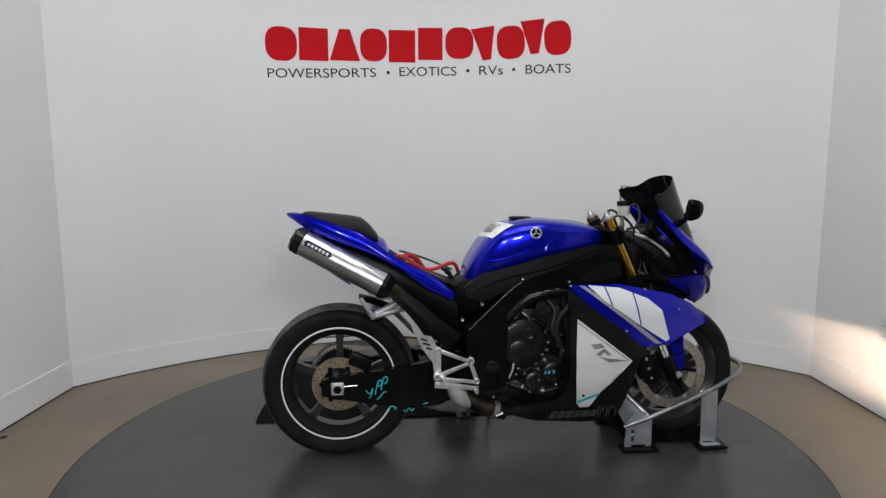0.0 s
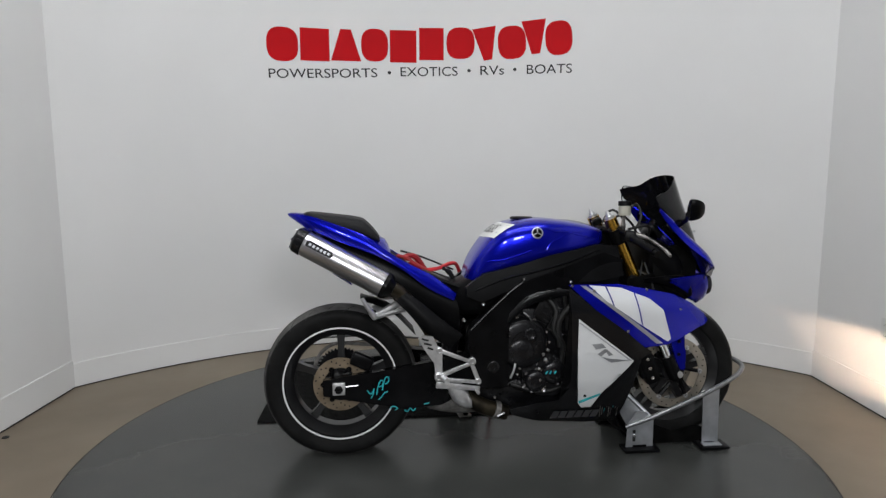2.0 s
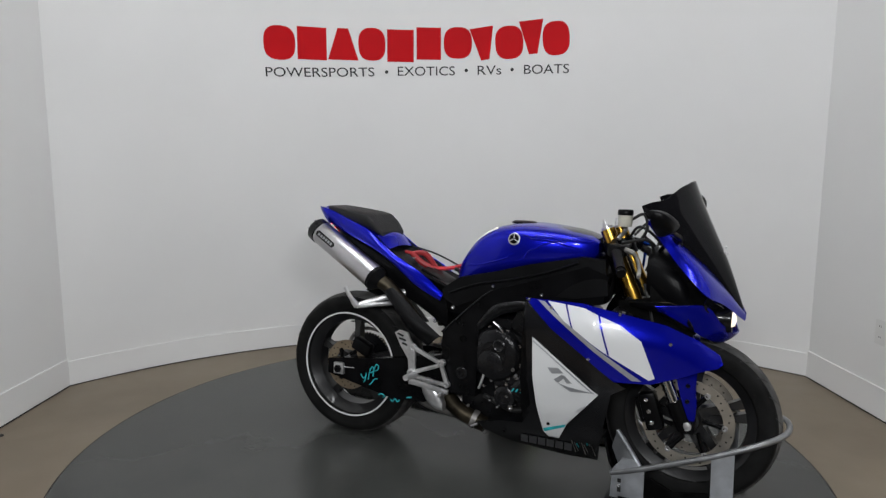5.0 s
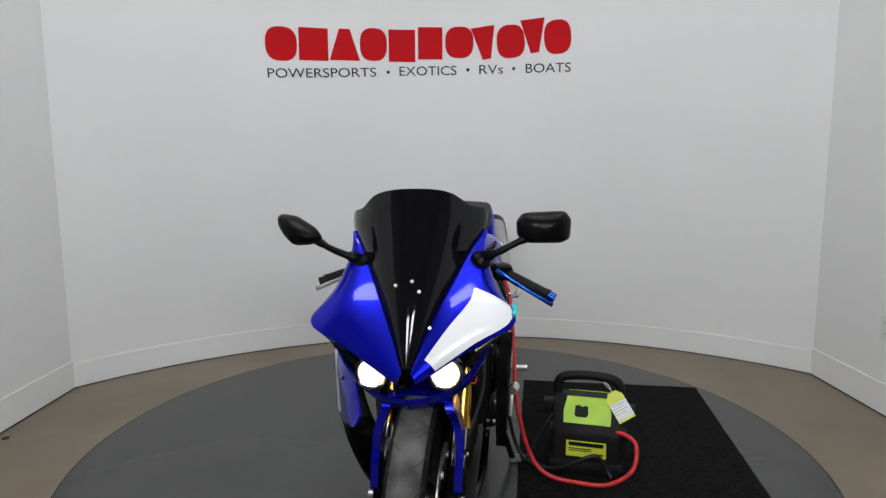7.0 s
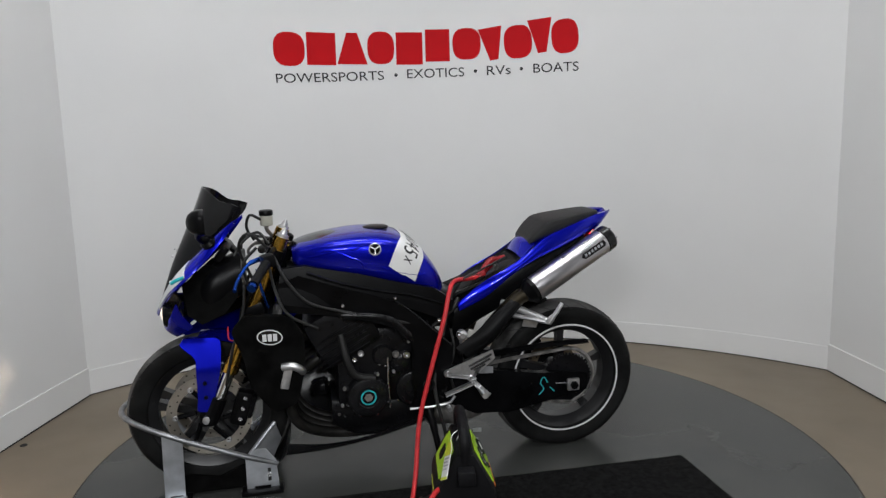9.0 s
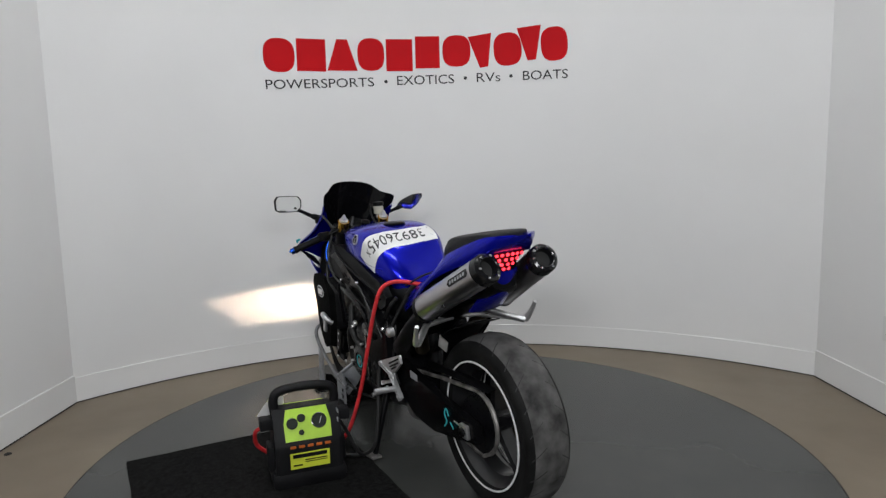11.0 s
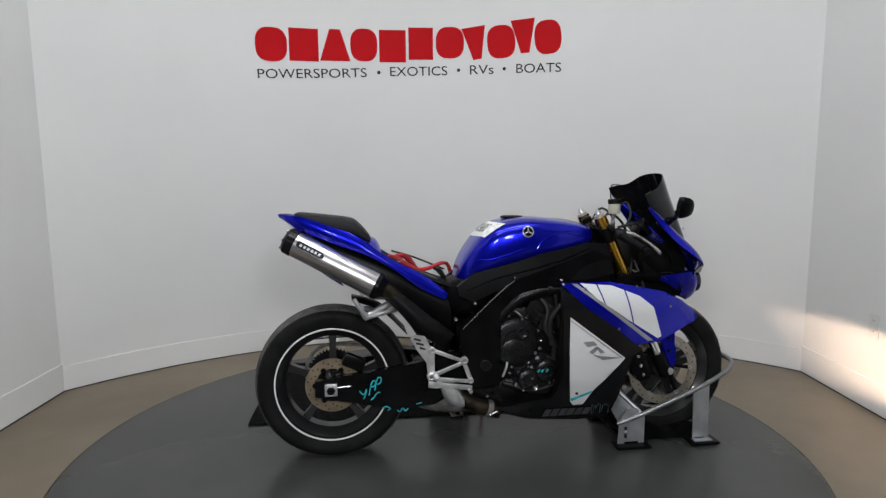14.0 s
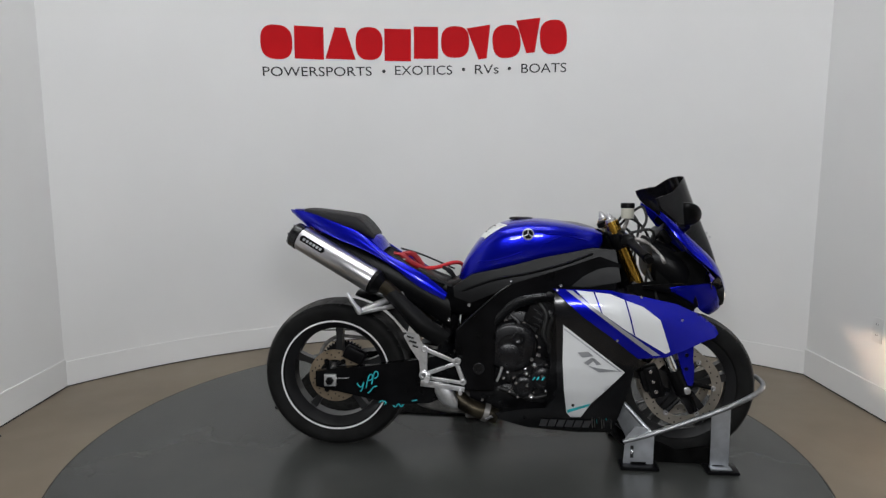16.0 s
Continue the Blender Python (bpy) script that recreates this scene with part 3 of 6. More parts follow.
def build_bike():
    bike = empty("motorcycle", "blue and white sport motorcycle missing one side fairing", "motorcycle")
    rear = build_wheel(bike, "rear_wheel", -0.708, 0.303, 0.316, 0.228, 0.097, 5, False)
    front = build_wheel(bike, "front_wheel", 0.712, 0.293, 0.301, 0.226, 0.058, 5, True)

    # fuel tank
    tank = part("fuel_tank", loft_x([(-0.192, 0.690, 0.728, 0.055), (-0.178, 0.690, 0.776, 0.095), (-0.150, 0.700, 0.828, 0.128), (-0.100, 0.720, 0.893, 0.155), (-0.040, 0.745, 0.940, 0.173),
                                     (0.04, 0.765, 0.963, 0.181), (0.124, 0.790, 0.967, 0.181), (0.22, 0.810, 0.958, 0.168), (0.30, 0.825, 0.944, 0.148), (0.352, 0.835, 0.931, 0.124), (0.378, 0.86, 0.918, 0.10)],
                                    36, 0.60, 0.52), BLUE, bike, "metallic blue fuel tank", 50)
    cap = part("filler_cap", lathe([(0.05, 0.0), (0.05, 0.006), (0.042, 0.010), (0.0, 0.011)], (0.06, 0, 0.962), (0.02, 0, 1), 28), BLACKS, tank, "dark fuel filler cap")
    part("tank_top_cover", patch([(0.17, -0.085, 0.957), (0.29, -0.085, 0.944), (0.395, -0.06, 0.916)], [(0.17, 0.085, 0.957), (0.29, 0.085, 0.944), (0.395, 0.06, 0.916)], 10, 8, (0, 0, 0.008), 0.012), BLACKG, bike, "black airbox cover before the tank")

    part("airbox", loft_x([(-0.24, 0.58, 0.70, 0.09), (-0.15, 0.57, 0.74, 0.135), (0.05, 0.62, 0.80, 0.15), (0.25, 0.64, 0.84, 0.14), (0.40, 0.68, 0.86, 0.10)], 20, 0.5, 0.5), BLACKS, bike, "black airbox under the tank")
    # black knee covers beside the tank
    for sd in (-1, 1):
        y = lambda x, z, s=sd: s * (0.150 + 0.040 * math.sin(max(0, min(1, (0.9 - z) / 0.3)) * 1.6) + 0.02 * max(0, x))
        part("side_cover", sheet([(-0.205, 0.70), (-0.185, 0.716), (-0.135, 0.752), (0.01, 0.785), (0.142, 0.822), (0.25, 0.843), (0.337, 0.862), (0.42, 0.855), (0.44, 0.735), (0.32, 0.712), (0.20, 0.715),
                                  (0.04, 0.715), (-0.14, 0.640), (-0.20, 0.665)], y, 0.03, 0.04), BLACKS, bike, "black satin plastic tank side cover")
        y2 = lambda x, z, s=sd: s * (0.195 + 0.015 * math.cos(8 * x))
        part("frame_spar", sheet([(0.44, 0.80), (0.36, 0.83), (0.20, 0.775), (0.03, 0.722), (-0.030, 0.690), (-0.110, 0.618), (-0.192, 0.536), (-0.198, 0.477), (-0.182, 0.387), (-0.155, 0.297), (-0.042, 0.301), (-0.064, 0.391), (-0.058, 0.504), (-0.035, 0.585), (0.03, 0.635), (0.12, 0.655), (0.24, 0.675), (0.42, 0.70)],
                                 y2, 0.06, 0.05), FRAMEM, bike, "black painted aluminium frame spar", 30)
        # raised edges, in a lighter glossier black for their highlight, and the bulge of the spar
        ridge = [(0.02, sd * 0.209, 0.722), (-0.028, sd * 0.212, 0.688), (-0.108, sd * 0.212, 0.615), (-0.190, sd * 0.210, 0.536)]
        part("spar_ridge", tube(ridge, 0.0042, 8, 20), COVERM, bike, "raised edge of the frame spar, lighter for its highlight")
        part("spar_bulge", patch([(-0.035, sd * 0.212, 0.600), (0.030, sd * 0.226, 0.665), (0.120, sd * 0.232, 0.690), (0.215, sd * 0.222, 0.690)], [(-0.050, sd * 0.205, 0.545), (0.040, sd * 0.210, 0.622), (0.120, sd * 0.215, 0.650), (0.205, sd * 0.212, 0.665)], 18, 6, (0, sd * 0.016, 0.004), 0.006), COVERM, bike, "glossy black swell of the frame spar", 50)
        # shallow ring coloured matt black in place of the shade inside a hollow
        part("spar_hollow", lathe([(0.013, 0), (0.014, 0.003), (0.011, 0.004), (0.010, 0.001), (0, 0.001)], (-0.100, sd * 0.208, 0.520), (0, sd, 0), 18), SHADE, bike, "hollow of the frame spar, its shade put in as black")
        part("cover_fold", tube([(-0.17, sd * 0.196, 0.690), (-0.05, sd * 0.199, 0.735), (0.08, sd * 0.197, 0.762), (0.22, sd * 0.196, 0.800), (0.33, sd * 0.190, 0.842)], 0.0045, 8, 24), BLACKS, bike, "fold along the black tank cover")
        for bx, bz, r in ((-0.10, 0.385, 0.017), (-0.141, 0.639, 0.008), (-0.218, 0.578, 0.008), (0.21, 0.72, 0.007), (0.02, 0.735, 0.006)):
            if r > 0.015:
                part("pivot_nut", lathe([(0.024, 0), (0.024, 0.008), (0.021, 0.011), (0.013, 0.011), (0.012, 0.001), (0.0, 0.001)], (bx, sd * 0.206, bz), (0, sd, 0), 16), COVERM, bike, "hollow steel pivot nut")
            else:
                part("bolt", bolt((bx, sd * 0.212, bz), r, (0, sd, 0), None, 0.010), STEEL, bike)
    # tail
    tail_top = [(-0.905, 0.034, 0.998), (-0.865, 0.078, 0.996), (-0.80, 0.096, 0.984), (-0.69, 0.112, 0.946), (-0.595, 0.117, 0.908), (-0.52, 0.119, 0.853), (-0.45, 0.122, 0.807), (-0.33, 0.122, 0.743), (-0.235, 0.115, 0.668)]
    tail_bot = [(-0.900, 0.034, 0.985), (-0.845, 0.080, 0.953), (-0.773, 0.100, 0.917), (-0.68, 0.116, 0.878), (-0.56, 0.128, 0.832), (-0.45, 0.135, 0.770), (-0.35, 0.135, 0.695), (-0.245, 0.122, 0.640)]
    for sd in (-1, 1):
        f = lambda pts: [(x, sd * y, z) for x, y, z in pts]
        part("tail_panel", patch(f(tail_top), f(tail_bot), 28, 6, (0, sd * 0.010, 0.0), 0.004), BLUE, bike, "metallic blue tail side panel", 50)
        part("tail_crease", patch(f([(x, y * 0.98, z) for x, y, z in tail_top]), f([(x, y * 0.55, z - 0.004) for x, y, z in tail_top]), 28, 3, (0, 0, 0.002), 0.004, (0.0, 0.50)), BLUE, bike, "metallic blue tail top edge", 50)
        part("tail_inner", patch(f([(x, y * 0.96, z - 0.004) for x, y, z in tail_top]), f([(x + 0.02, 0.055, z - 0.055) for x, y, z in tail_top]), 24, 3, (0, 0, 0.003), 0.004, (0.46, 1.0)), BLACKS, bike, "black seat tray edge")
    part("tail_end", patch([(-0.890, -0.050, 0.992), (-0.852, -0.078, 0.958), (-0.810, -0.094, 0.925)], [(-0.890, 0.050, 0.992), (-0.852, 0.078, 0.958), (-0.810, 0.094, 0.925)], 8, 8, (-0.022, 0, 0.004), 0.004), BLUE, bike, "blue tail end above the light")
    part("undertail", loft_x([(-0.79, 0.80, 0.90, 0.05), (-0.74, 0.765, 0.905, 0.085), (-0.62, 0.72, 0.86, 0.10), (-0.48, 0.65, 0.80, 0.105), (-0.34, 0.58, 0.72, 0.10), (-0.22, 0.50, 0.66, 0.10)], 20, 0.5, 0.5), BLACKS, bike, "black plastic undertail and inner fender")
    part("seat", loft_x([(-0.842, 0.985, 0.997, 0.050), (-0.82, 0.965, 1.003, 0.080), (-0.72, 0.935, 0.992, 0.100), (-0.62, 0.91, 0.977, 0.106), (-0.588, 0.900, 0.957, 0.104), (-0.562, 0.888, 0.930, 0.10), (-0.540, 0.880, 0.900, 0.09)], 32, 0.5, 0.26), SEATM, bike, "black vinyl passenger seat pad", 60)
    part("seat_tray", patch([(-0.56, -0.10, 0.850), (-0.42, -0.10, 0.770), (-0.22, -0.10, 0.690)], [(-0.56, 0.10, 0.850), (-0.42, 0.10, 0.770), (-0.22, 0.10, 0.690)], 10, 6, (0, 0, -0.02), 0.01), BLACKM, bike, "open black tray where the rider seat is missing")
    bat = part("battery", block((-0.32, 0.0, 0.700), (0.13, 0.12, 0.07), 0.006, (0, 26, 0)), BLACKS, bike, "black battery in the open tray")
    part("terminal", block((-0.36, 0.045, 0.762), (0.02, 0.018, 0.014), 0.002, (0, 26, 0)), REDCLAMP, bat, "red terminal cap")
    part("tail_bridge", patch([(-0.555, -0.105, 0.885), (-0.50, -0.10, 0.83)], [(-0.555, 0.105, 0.885), (-0.50, 0.10, 0.83)], 4, 8, (0.01, 0, 0.03), 0.005), BLUE, bike, "metallic blue panel before the seat pad")
    light = part("tail_light", patch([(-0.828, -0.062, 0.932), (-0.805, -0.045, 0.897), (-0.785, -0.014, 0.855)], [(-0.828, 0.062, 0.932), (-0.805, 0.045, 0.897), (-0.785, 0.014, 0.855)], 8, 8, (-0.012, 0, 0), 0.01), TAILLENS, bike, "red tail light with lit bulbs")
    for row, (zz, xx, ys) in enumerate(((0.924, -0.838, (-0.05, -0.03, -0.01, 0.01, 0.03, 0.05)), (0.906, -0.829, (-0.036, -0.012, 0.012, 0.036)), (0.889, -0.819, (-0.022, 0, 0.022)), (0.872, -0.809, (-0.01, 0.01)))):
        for yy in ys:
            part("led", lathe([(0.0065, 0), (0.006, 0.004), (0.0, 0.005)], (xx + 0.008 + abs(yy) * 0.14, yy, zz), (-1, 0, 0.1), 8), TAILRED, light)

    part("undertail_panel", patch([(-0.795, -0.050, 0.868), (-0.755, -0.066, 0.800), (-0.655, -0.070, 0.705)], [(-0.795, 0.050, 0.868), (-0.755, 0.066, 0.800), (-0.655, 0.070, 0.705)], 10, 8, (-0.022, 0, -0.012), 0.004), BLUE, bike, "metallic blue panel under the tail light", 50)
    # silencers
    for sd in (-1, 1):
        a, b = Vector((-0.862, sd * 0.112, 0.898)), Vector((-0.535, sd * 0.168, 0.722))
        d = (b - a).normalized()
        L = (b - a).length
        m = part("muffler", lathe([(0.049, 0.028), (0.051, 0.04), (0.051, L + 0.012), (0.049, L + 0.022), (0.046, L + 0.022), (0.046, 0.028)], a, d, 40, closed=True), MUFF, bike, "brushed steel silencer", 30)
        part("end_cap", lathe([(0.036, -0.012), (0.046, -0.008), (0.052, 0.0), (0.0535, 0.03), (0.050, 0.034), (0.030, 0.03), (0.030, 0.0), (0.033, -0.01)], a, d, 40, closed=True), BLACKG, m, "black carbon silencer end cap", 30)
        part("bore", lathe([(0.031, 0.016), (0.031, 0.02), (0.0, 0.02)], a, d, 24), GAP, m)
        for k in range(6):
            an = 2 * math.pi * k / 6
            u = d.cross(Vector((0, 0, 1))).normalized()
            w = d.cross(u)
            part("rivet", bolt(a + (u * math.cos(an) + w * math.sin(an)) * 0.041 - d * 0.011, 0.0045, -d, None, 0.004), STEEL, m)
        part("front_cap", lathe([(0.053, L + 0.008), (0.053, L + 0.024), (0.038, L + 0.040), (0.028, L + 0.052)], a, d, 32), BLACKS, m, "black silencer collar", 30)
        badge = bmesh.new()
        out = Vector((0, sd, 0)) - d * d.y * sd
        out = (out.normalized() + Vector((0, 0, 0.25))).normalized()
        q = a + d * 0.11 + out * 0.0505
        xax = d
        zax = out
        yax = zax.cross(xax).normalized()
        M = Matrix((xax, yax, zax)).transposed().to_4x4()
        M.translation = q
        badge = flat([(-0.055, -0.012), (0.05, -0.012), (0.06, 0.0), (0.05, 0.012), (-0.05, 0.014), (-0.06, 0.004)], 0.002)
        badge.transform(M)
        part("badge", badge, BLACKG, m, "black maker's badge", smooth=False)
        for k in range(6):
            mark = flat([(-0.046 + 0.016 * k, -0.005), (-0.036 + 0.016 * k, -0.006), (-0.034 + 0.016 * k, 0.005), (-0.044 + 0.016 * k, 0.006)], 0.0008, 0.0021)
            mark.transform(M)
            part("badge_bar", mark, PINGREY, m, smooth=False)
        part("link_pipe", tube([b + d * 0.03, (-0.465, sd * 0.155, 0.680), (-0.38, sd * 0.13, 0.58), (-0.33, sd * 0.10, 0.50)], 0.030, 14, 14), PIPE, bike, "heat-stained exhaust link pipe")
        part("pipe_guard", patch([(-0.50, sd * 0.165, 0.72), (-0.40, sd * 0.175, 0.66), (-0.30, sd * 0.18, 0.575), (-0.215, sd * 0.175, 0.51)], [(-0.49, sd * 0.155, 0.655), (-0.43, sd * 0.17, 0.60), (-0.36, sd * 0.175, 0.52), (-0.27, sd * 0.17, 0.46)], 16, 6, (0, sd * 0.03, 0.0), 0.006), BLACKM, bike, "black plastic exhaust guard")
        # passenger foot rest brackets
        br = bmesh.new()
        tube([(-0.42, sd * 0.10, 0.655), (-0.50, sd * 0.17, 0.630), (-0.570, sd * 0.235, 0.604)], [0.015, 0.013, 0.012], 10, 8, br)
        tube([(-0.42, sd * 0.12, 0.617), (-0.50, sd * 0.19, 0.610), (-0.570, sd * 0.235, 0.602)], [0.010, 0.009, 0.010], 8, 8, br)
        tube([(-0.405, sd * 0.14, 0.600), (-0.435, sd * 0.15, 0.620), (-0.450, sd * 0.02, 0.640)], 0.011, 8, 8, br)
        part("passenger_bracket", br, ALU, bike, "cast aluminium passenger foot rest bracket")
        part("passenger_peg", tube([(-0.564, sd * 0.240, 0.602), (-0.590, sd * 0.252, 0.642), (-0.612, sd * 0.256, 0.680)], [0.013, 0.009, 0.008], 8, 6), ALU, bike, "folded aluminium passenger peg")
        # rider foot controls
        yy = sd * 0.215
        if sd < 0:
            plate = [(-0.398, 0.509), (-0.380, 0.521), (-0.340, 0.515), (-0.322, 0.476), (-0.304, 0.468), (-0.306, 0.410), (-0.304, 0.345), (-0.330, 0.340), (-0.336, 0.409), (-0.375, 0.465)]
            struts = [((-0.316, 0.460), (-0.188, 0.408), 0.016, 0.014), ((-0.326, 0.352), (-0.190, 0.404), 0.018, 0.014), ((-0.192, 0.415), (-0.158, 0.322), 0.016, 0.018),
                      ((-0.330, 0.346), (-0.158, 0.326), 0.016, 0.014), ((-0.330, 0.322), (-0.156, 0.300), 0.026, 0.018)]
            bosses = [(-0.186, 0.412, 0.015), (-0.318, 0.354, 0.018), (-0.314, 0.458, 0.013), (-0.162, 0.330, 0.012)]
            cuts = [((-0.384, 0.508), (-0.358, 0.500)), ((-0.376, 0.490), (-0.346, 0.482)), ((-0.362, 0.472), (-0.340, 0.464))]
        else:
            plate = [(-0.165, 0.434), (-0.350, 0.502), (-0.360, 0.470), (-0.300, 0.420), (-0.272, 0.412), (-0.288, 0.392), (-0.268, 0.384), (-0.238, 0.412)]
            struts = [((-0.165, 0.420), (-0.255, 0.402), 0.013, 0.012), ((-0.255, 0.404), (-0.332, 0.318), 0.016, 0.022), ((-0.165, 0.338), (-0.275, 0.378), 0.013, 0.012)]
            bosses = [(-0.170, 0.424, 0.011), (-0.262, 0.398, 0.012), (-0.322, 0.328, 0.013)]
            cuts = [((-0.345, 0.487), (-0.255, 0.446)), ((-0.340, 0.470), (-0.262, 0.434)), ((-0.320, 0.450), (-0.275, 0.428))]
        foot = part("foot_control", sheet(plate, yy, 0.010, 0), ALU, bike, "cast aluminium rider foot rest bracket")
        for p, q, w0, w1 in struts:
            dx, dz = q[0] - p[0], q[1] - p[1]
            k = 0.5 / math.hypot(dx, dz)
            nx, nz = -dz * k, dx * k
            strut = block((0, 0, 0), (1, 0.012, 1), 0.0)
            for v in strut.verts:
                f, g = v.co.x + 0.5, v.co.z * 2
                w = w0 + (w1 - w0) * f
                v.co = Vector((p[0] + dx * f + nx * w * g, yy + v.co.y - sd * 0.003, p[1] + dz * f + nz * w * g))
            bmesh.ops.bevel(strut, geom=strut.edges[:], offset=0.0025, segments=2, affect="EDGES", profile=0.6)
            part("strut", strut, ALU, foot)
        for bx, bz, r in bosses:
            part("boss", lathe([(r, -0.012), (r, 0.006), (r * 0.85, 0.008), (r * 0.55, 0.008), (r * 0.5, 0.003), (0, 0.003)], (bx, yy, bz), (0, sd, 0), 18), ALU, foot)
        part("foot_peg", tube([(-0.30, sd * 0.215, 0.352), (-0.295, sd * 0.305, 0.360)], [0.012, 0.0115, 0.013], 10), ALU, foot, "ribbed aluminium foot peg")
        for p, q in cuts:
            part("slot", tube([(p[0], sd * 0.2155, p[1]), (q[0], sd * 0.2155, q[1])], 0.0042, 6), GAP, foot)
        part("lever_tip", tube([(-0.17, sd * 0.23, 0.30), (-0.17, sd * 0.265, 0.30)], 0.008, 8), ALU, foot)

    # swinging arm and chain
    for sd in (-1, 1):
        yy = sd * 0.128
        arm = part("swingarm", sheet([(-0.775, 0.335), (-0.69, 0.350), (-0.55, 0.365), (-0.36, 0.395), (-0.20, 0.43), (-0.13, 0.40), (-0.14, 0.30), (-0.30, 0.215), (-0.45, 0.205), (-0.60, 0.235), (-0.775, 0.272)],
                                      lambda x, z, s=sd: s * (0.135 + 0.012 * math.sin(9 * (z - 0.2))), 0.034, 0.05), FRAMEM, bike, "black swingarm with teal marker scribble", 40)
        part("axle_block", block((-0.712, sd * 0.150, 0.302), (0.050, 0.016, 0.050), 0.004), ALU, arm, "silver axle adjuster block")
        part("axle_nut", lathe([(0.017, 0), (0.017, 0.010), (0.009, 0.012), (0.009, 0.004)], (-0.712, sd * 0.158, 0.302), (0, sd, 0), 6), BLACKS, arm, "dark axle nut")
        part("adjuster", tube([(-0.69, sd * 0.146, 0.308), (-0.635, sd * 0.146, 0.312)], 0.004, 8), STEEL, arm)
    part("swingarm_bridge", block((-0.33, 0, 0.33), (0.10, 0.24, 0.10), 0.02), FRAMEM, bike, "black swingarm cross member")
    marks = [[(-0.600, 0.292), (-0.594, 0.282), (-0.586, 0.276), (-0.578, 0.284), (-0.573, 0.296)], [(-0.573, 0.298), (-0.578, 0.272), (-0.586, 0.258)], [(-0.563, 0.272), (-0.558, 0.300), (-0.552, 0.322)],
             [(-0.556, 0.308), (-0.546, 0.330), (-0.536, 0.326), (-0.540, 0.310), (-0.554, 0.304)], [(-0.540, 0.290), (-0.534, 0.318), (-0.526, 0.342), (-0.514, 0.340), (-0.516, 0.322), (-0.530, 0.314)],
             [(-0.556, 0.252), (-0.545, 0.262), (-0.530, 0.280), (-0.518, 0.282)], [(-0.510, 0.214), (-0.498, 0.222), (-0.480, 0.214), (-0.490, 0.206)], [(-0.452, 0.204), (-0.440, 0.198), (-0.430, 0.212), (-0.418, 0.200), (-0.408, 0.210)],
             [(-0.374, 0.225), (-0.352, 0.230)]]
    for st in marks:
        part("marker_scribble", tube([(x, -0.1500, z) for x, z in st], 0.0026, 5, 3 * len(st)), TEAL, bike, "teal marker stroke")
    for st in ([(-0.60, 0.35), (-0.585, 0.375), (-0.57, 0.35), (-0.585, 0.325), (-0.565, 0.30)], [(-0.63, 0.31), (-0.61, 0.33)]):
        part("marker_scribble", tube([(x, 0.1495, z - 0.03) for x, z in st], 0.0023, 5, 3 * len(st)), TEAL, bike, "teal marker stroke")
    ch = bmesh.new()
    path = [(-0.708 - 0.116 * math.sin(a), 0.0865, 0.318 + 0.116 * math.cos(a)) for a in (math.pi * k / 10 for k in range(11))] + [(-0.40, 0.0865, 0.245), (-0.19, 0.0865, 0.295), (-0.15, 0.0865, 0.335), (-0.19, 0.0865, 0.372), (-0.45, 0.0865, 0.41)]
    tube(path, 0.0085, 6, 90, ch, closed=True)
    part("chain", ch, ALUDARK, bike, "dirty drive chain")
    part("chain_guard", patch([(-0.80, 0.100, 0.455), (-0.60, 0.11, 0.455), (-0.34, 0.11, 0.435)], [(-0.80, 0.065, 0.462), (-0.60, 0.07, 0.466), (-0.34, 0.07, 0.445)], 10, 2, (0, 0, 0.008), 0.003), BLACKS, bike, "black chain guard")
    part("rear_caliper", block((-0.62, -0.105, 0.40), (0.09, 0.045, 0.055), 0.012, (0, 25, 0)), BLACKS, bike, "black rear brake caliper")
    part("hugger", patch([(-0.40, -0.09, 0.50), (-0.50, -0.09, 0.60), (-0.62, -0.085, 0.648)], [(-0.40, 0.09, 0.50), (-0.50, 0.09, 0.60), (-0.62, 0.085, 0.648)], 8, 6, (-0.01, 0, 0.02), 0.003), BLACKS, bike, "black rear wheel hugger")
    build_front(bike)
    build_engine(bike)
    build_fairing(bike)
    build_lot_sticker(tank)
    return bike


def both(pts, sd):
    return [(x, sd * y, z) for x, y, z in pts]


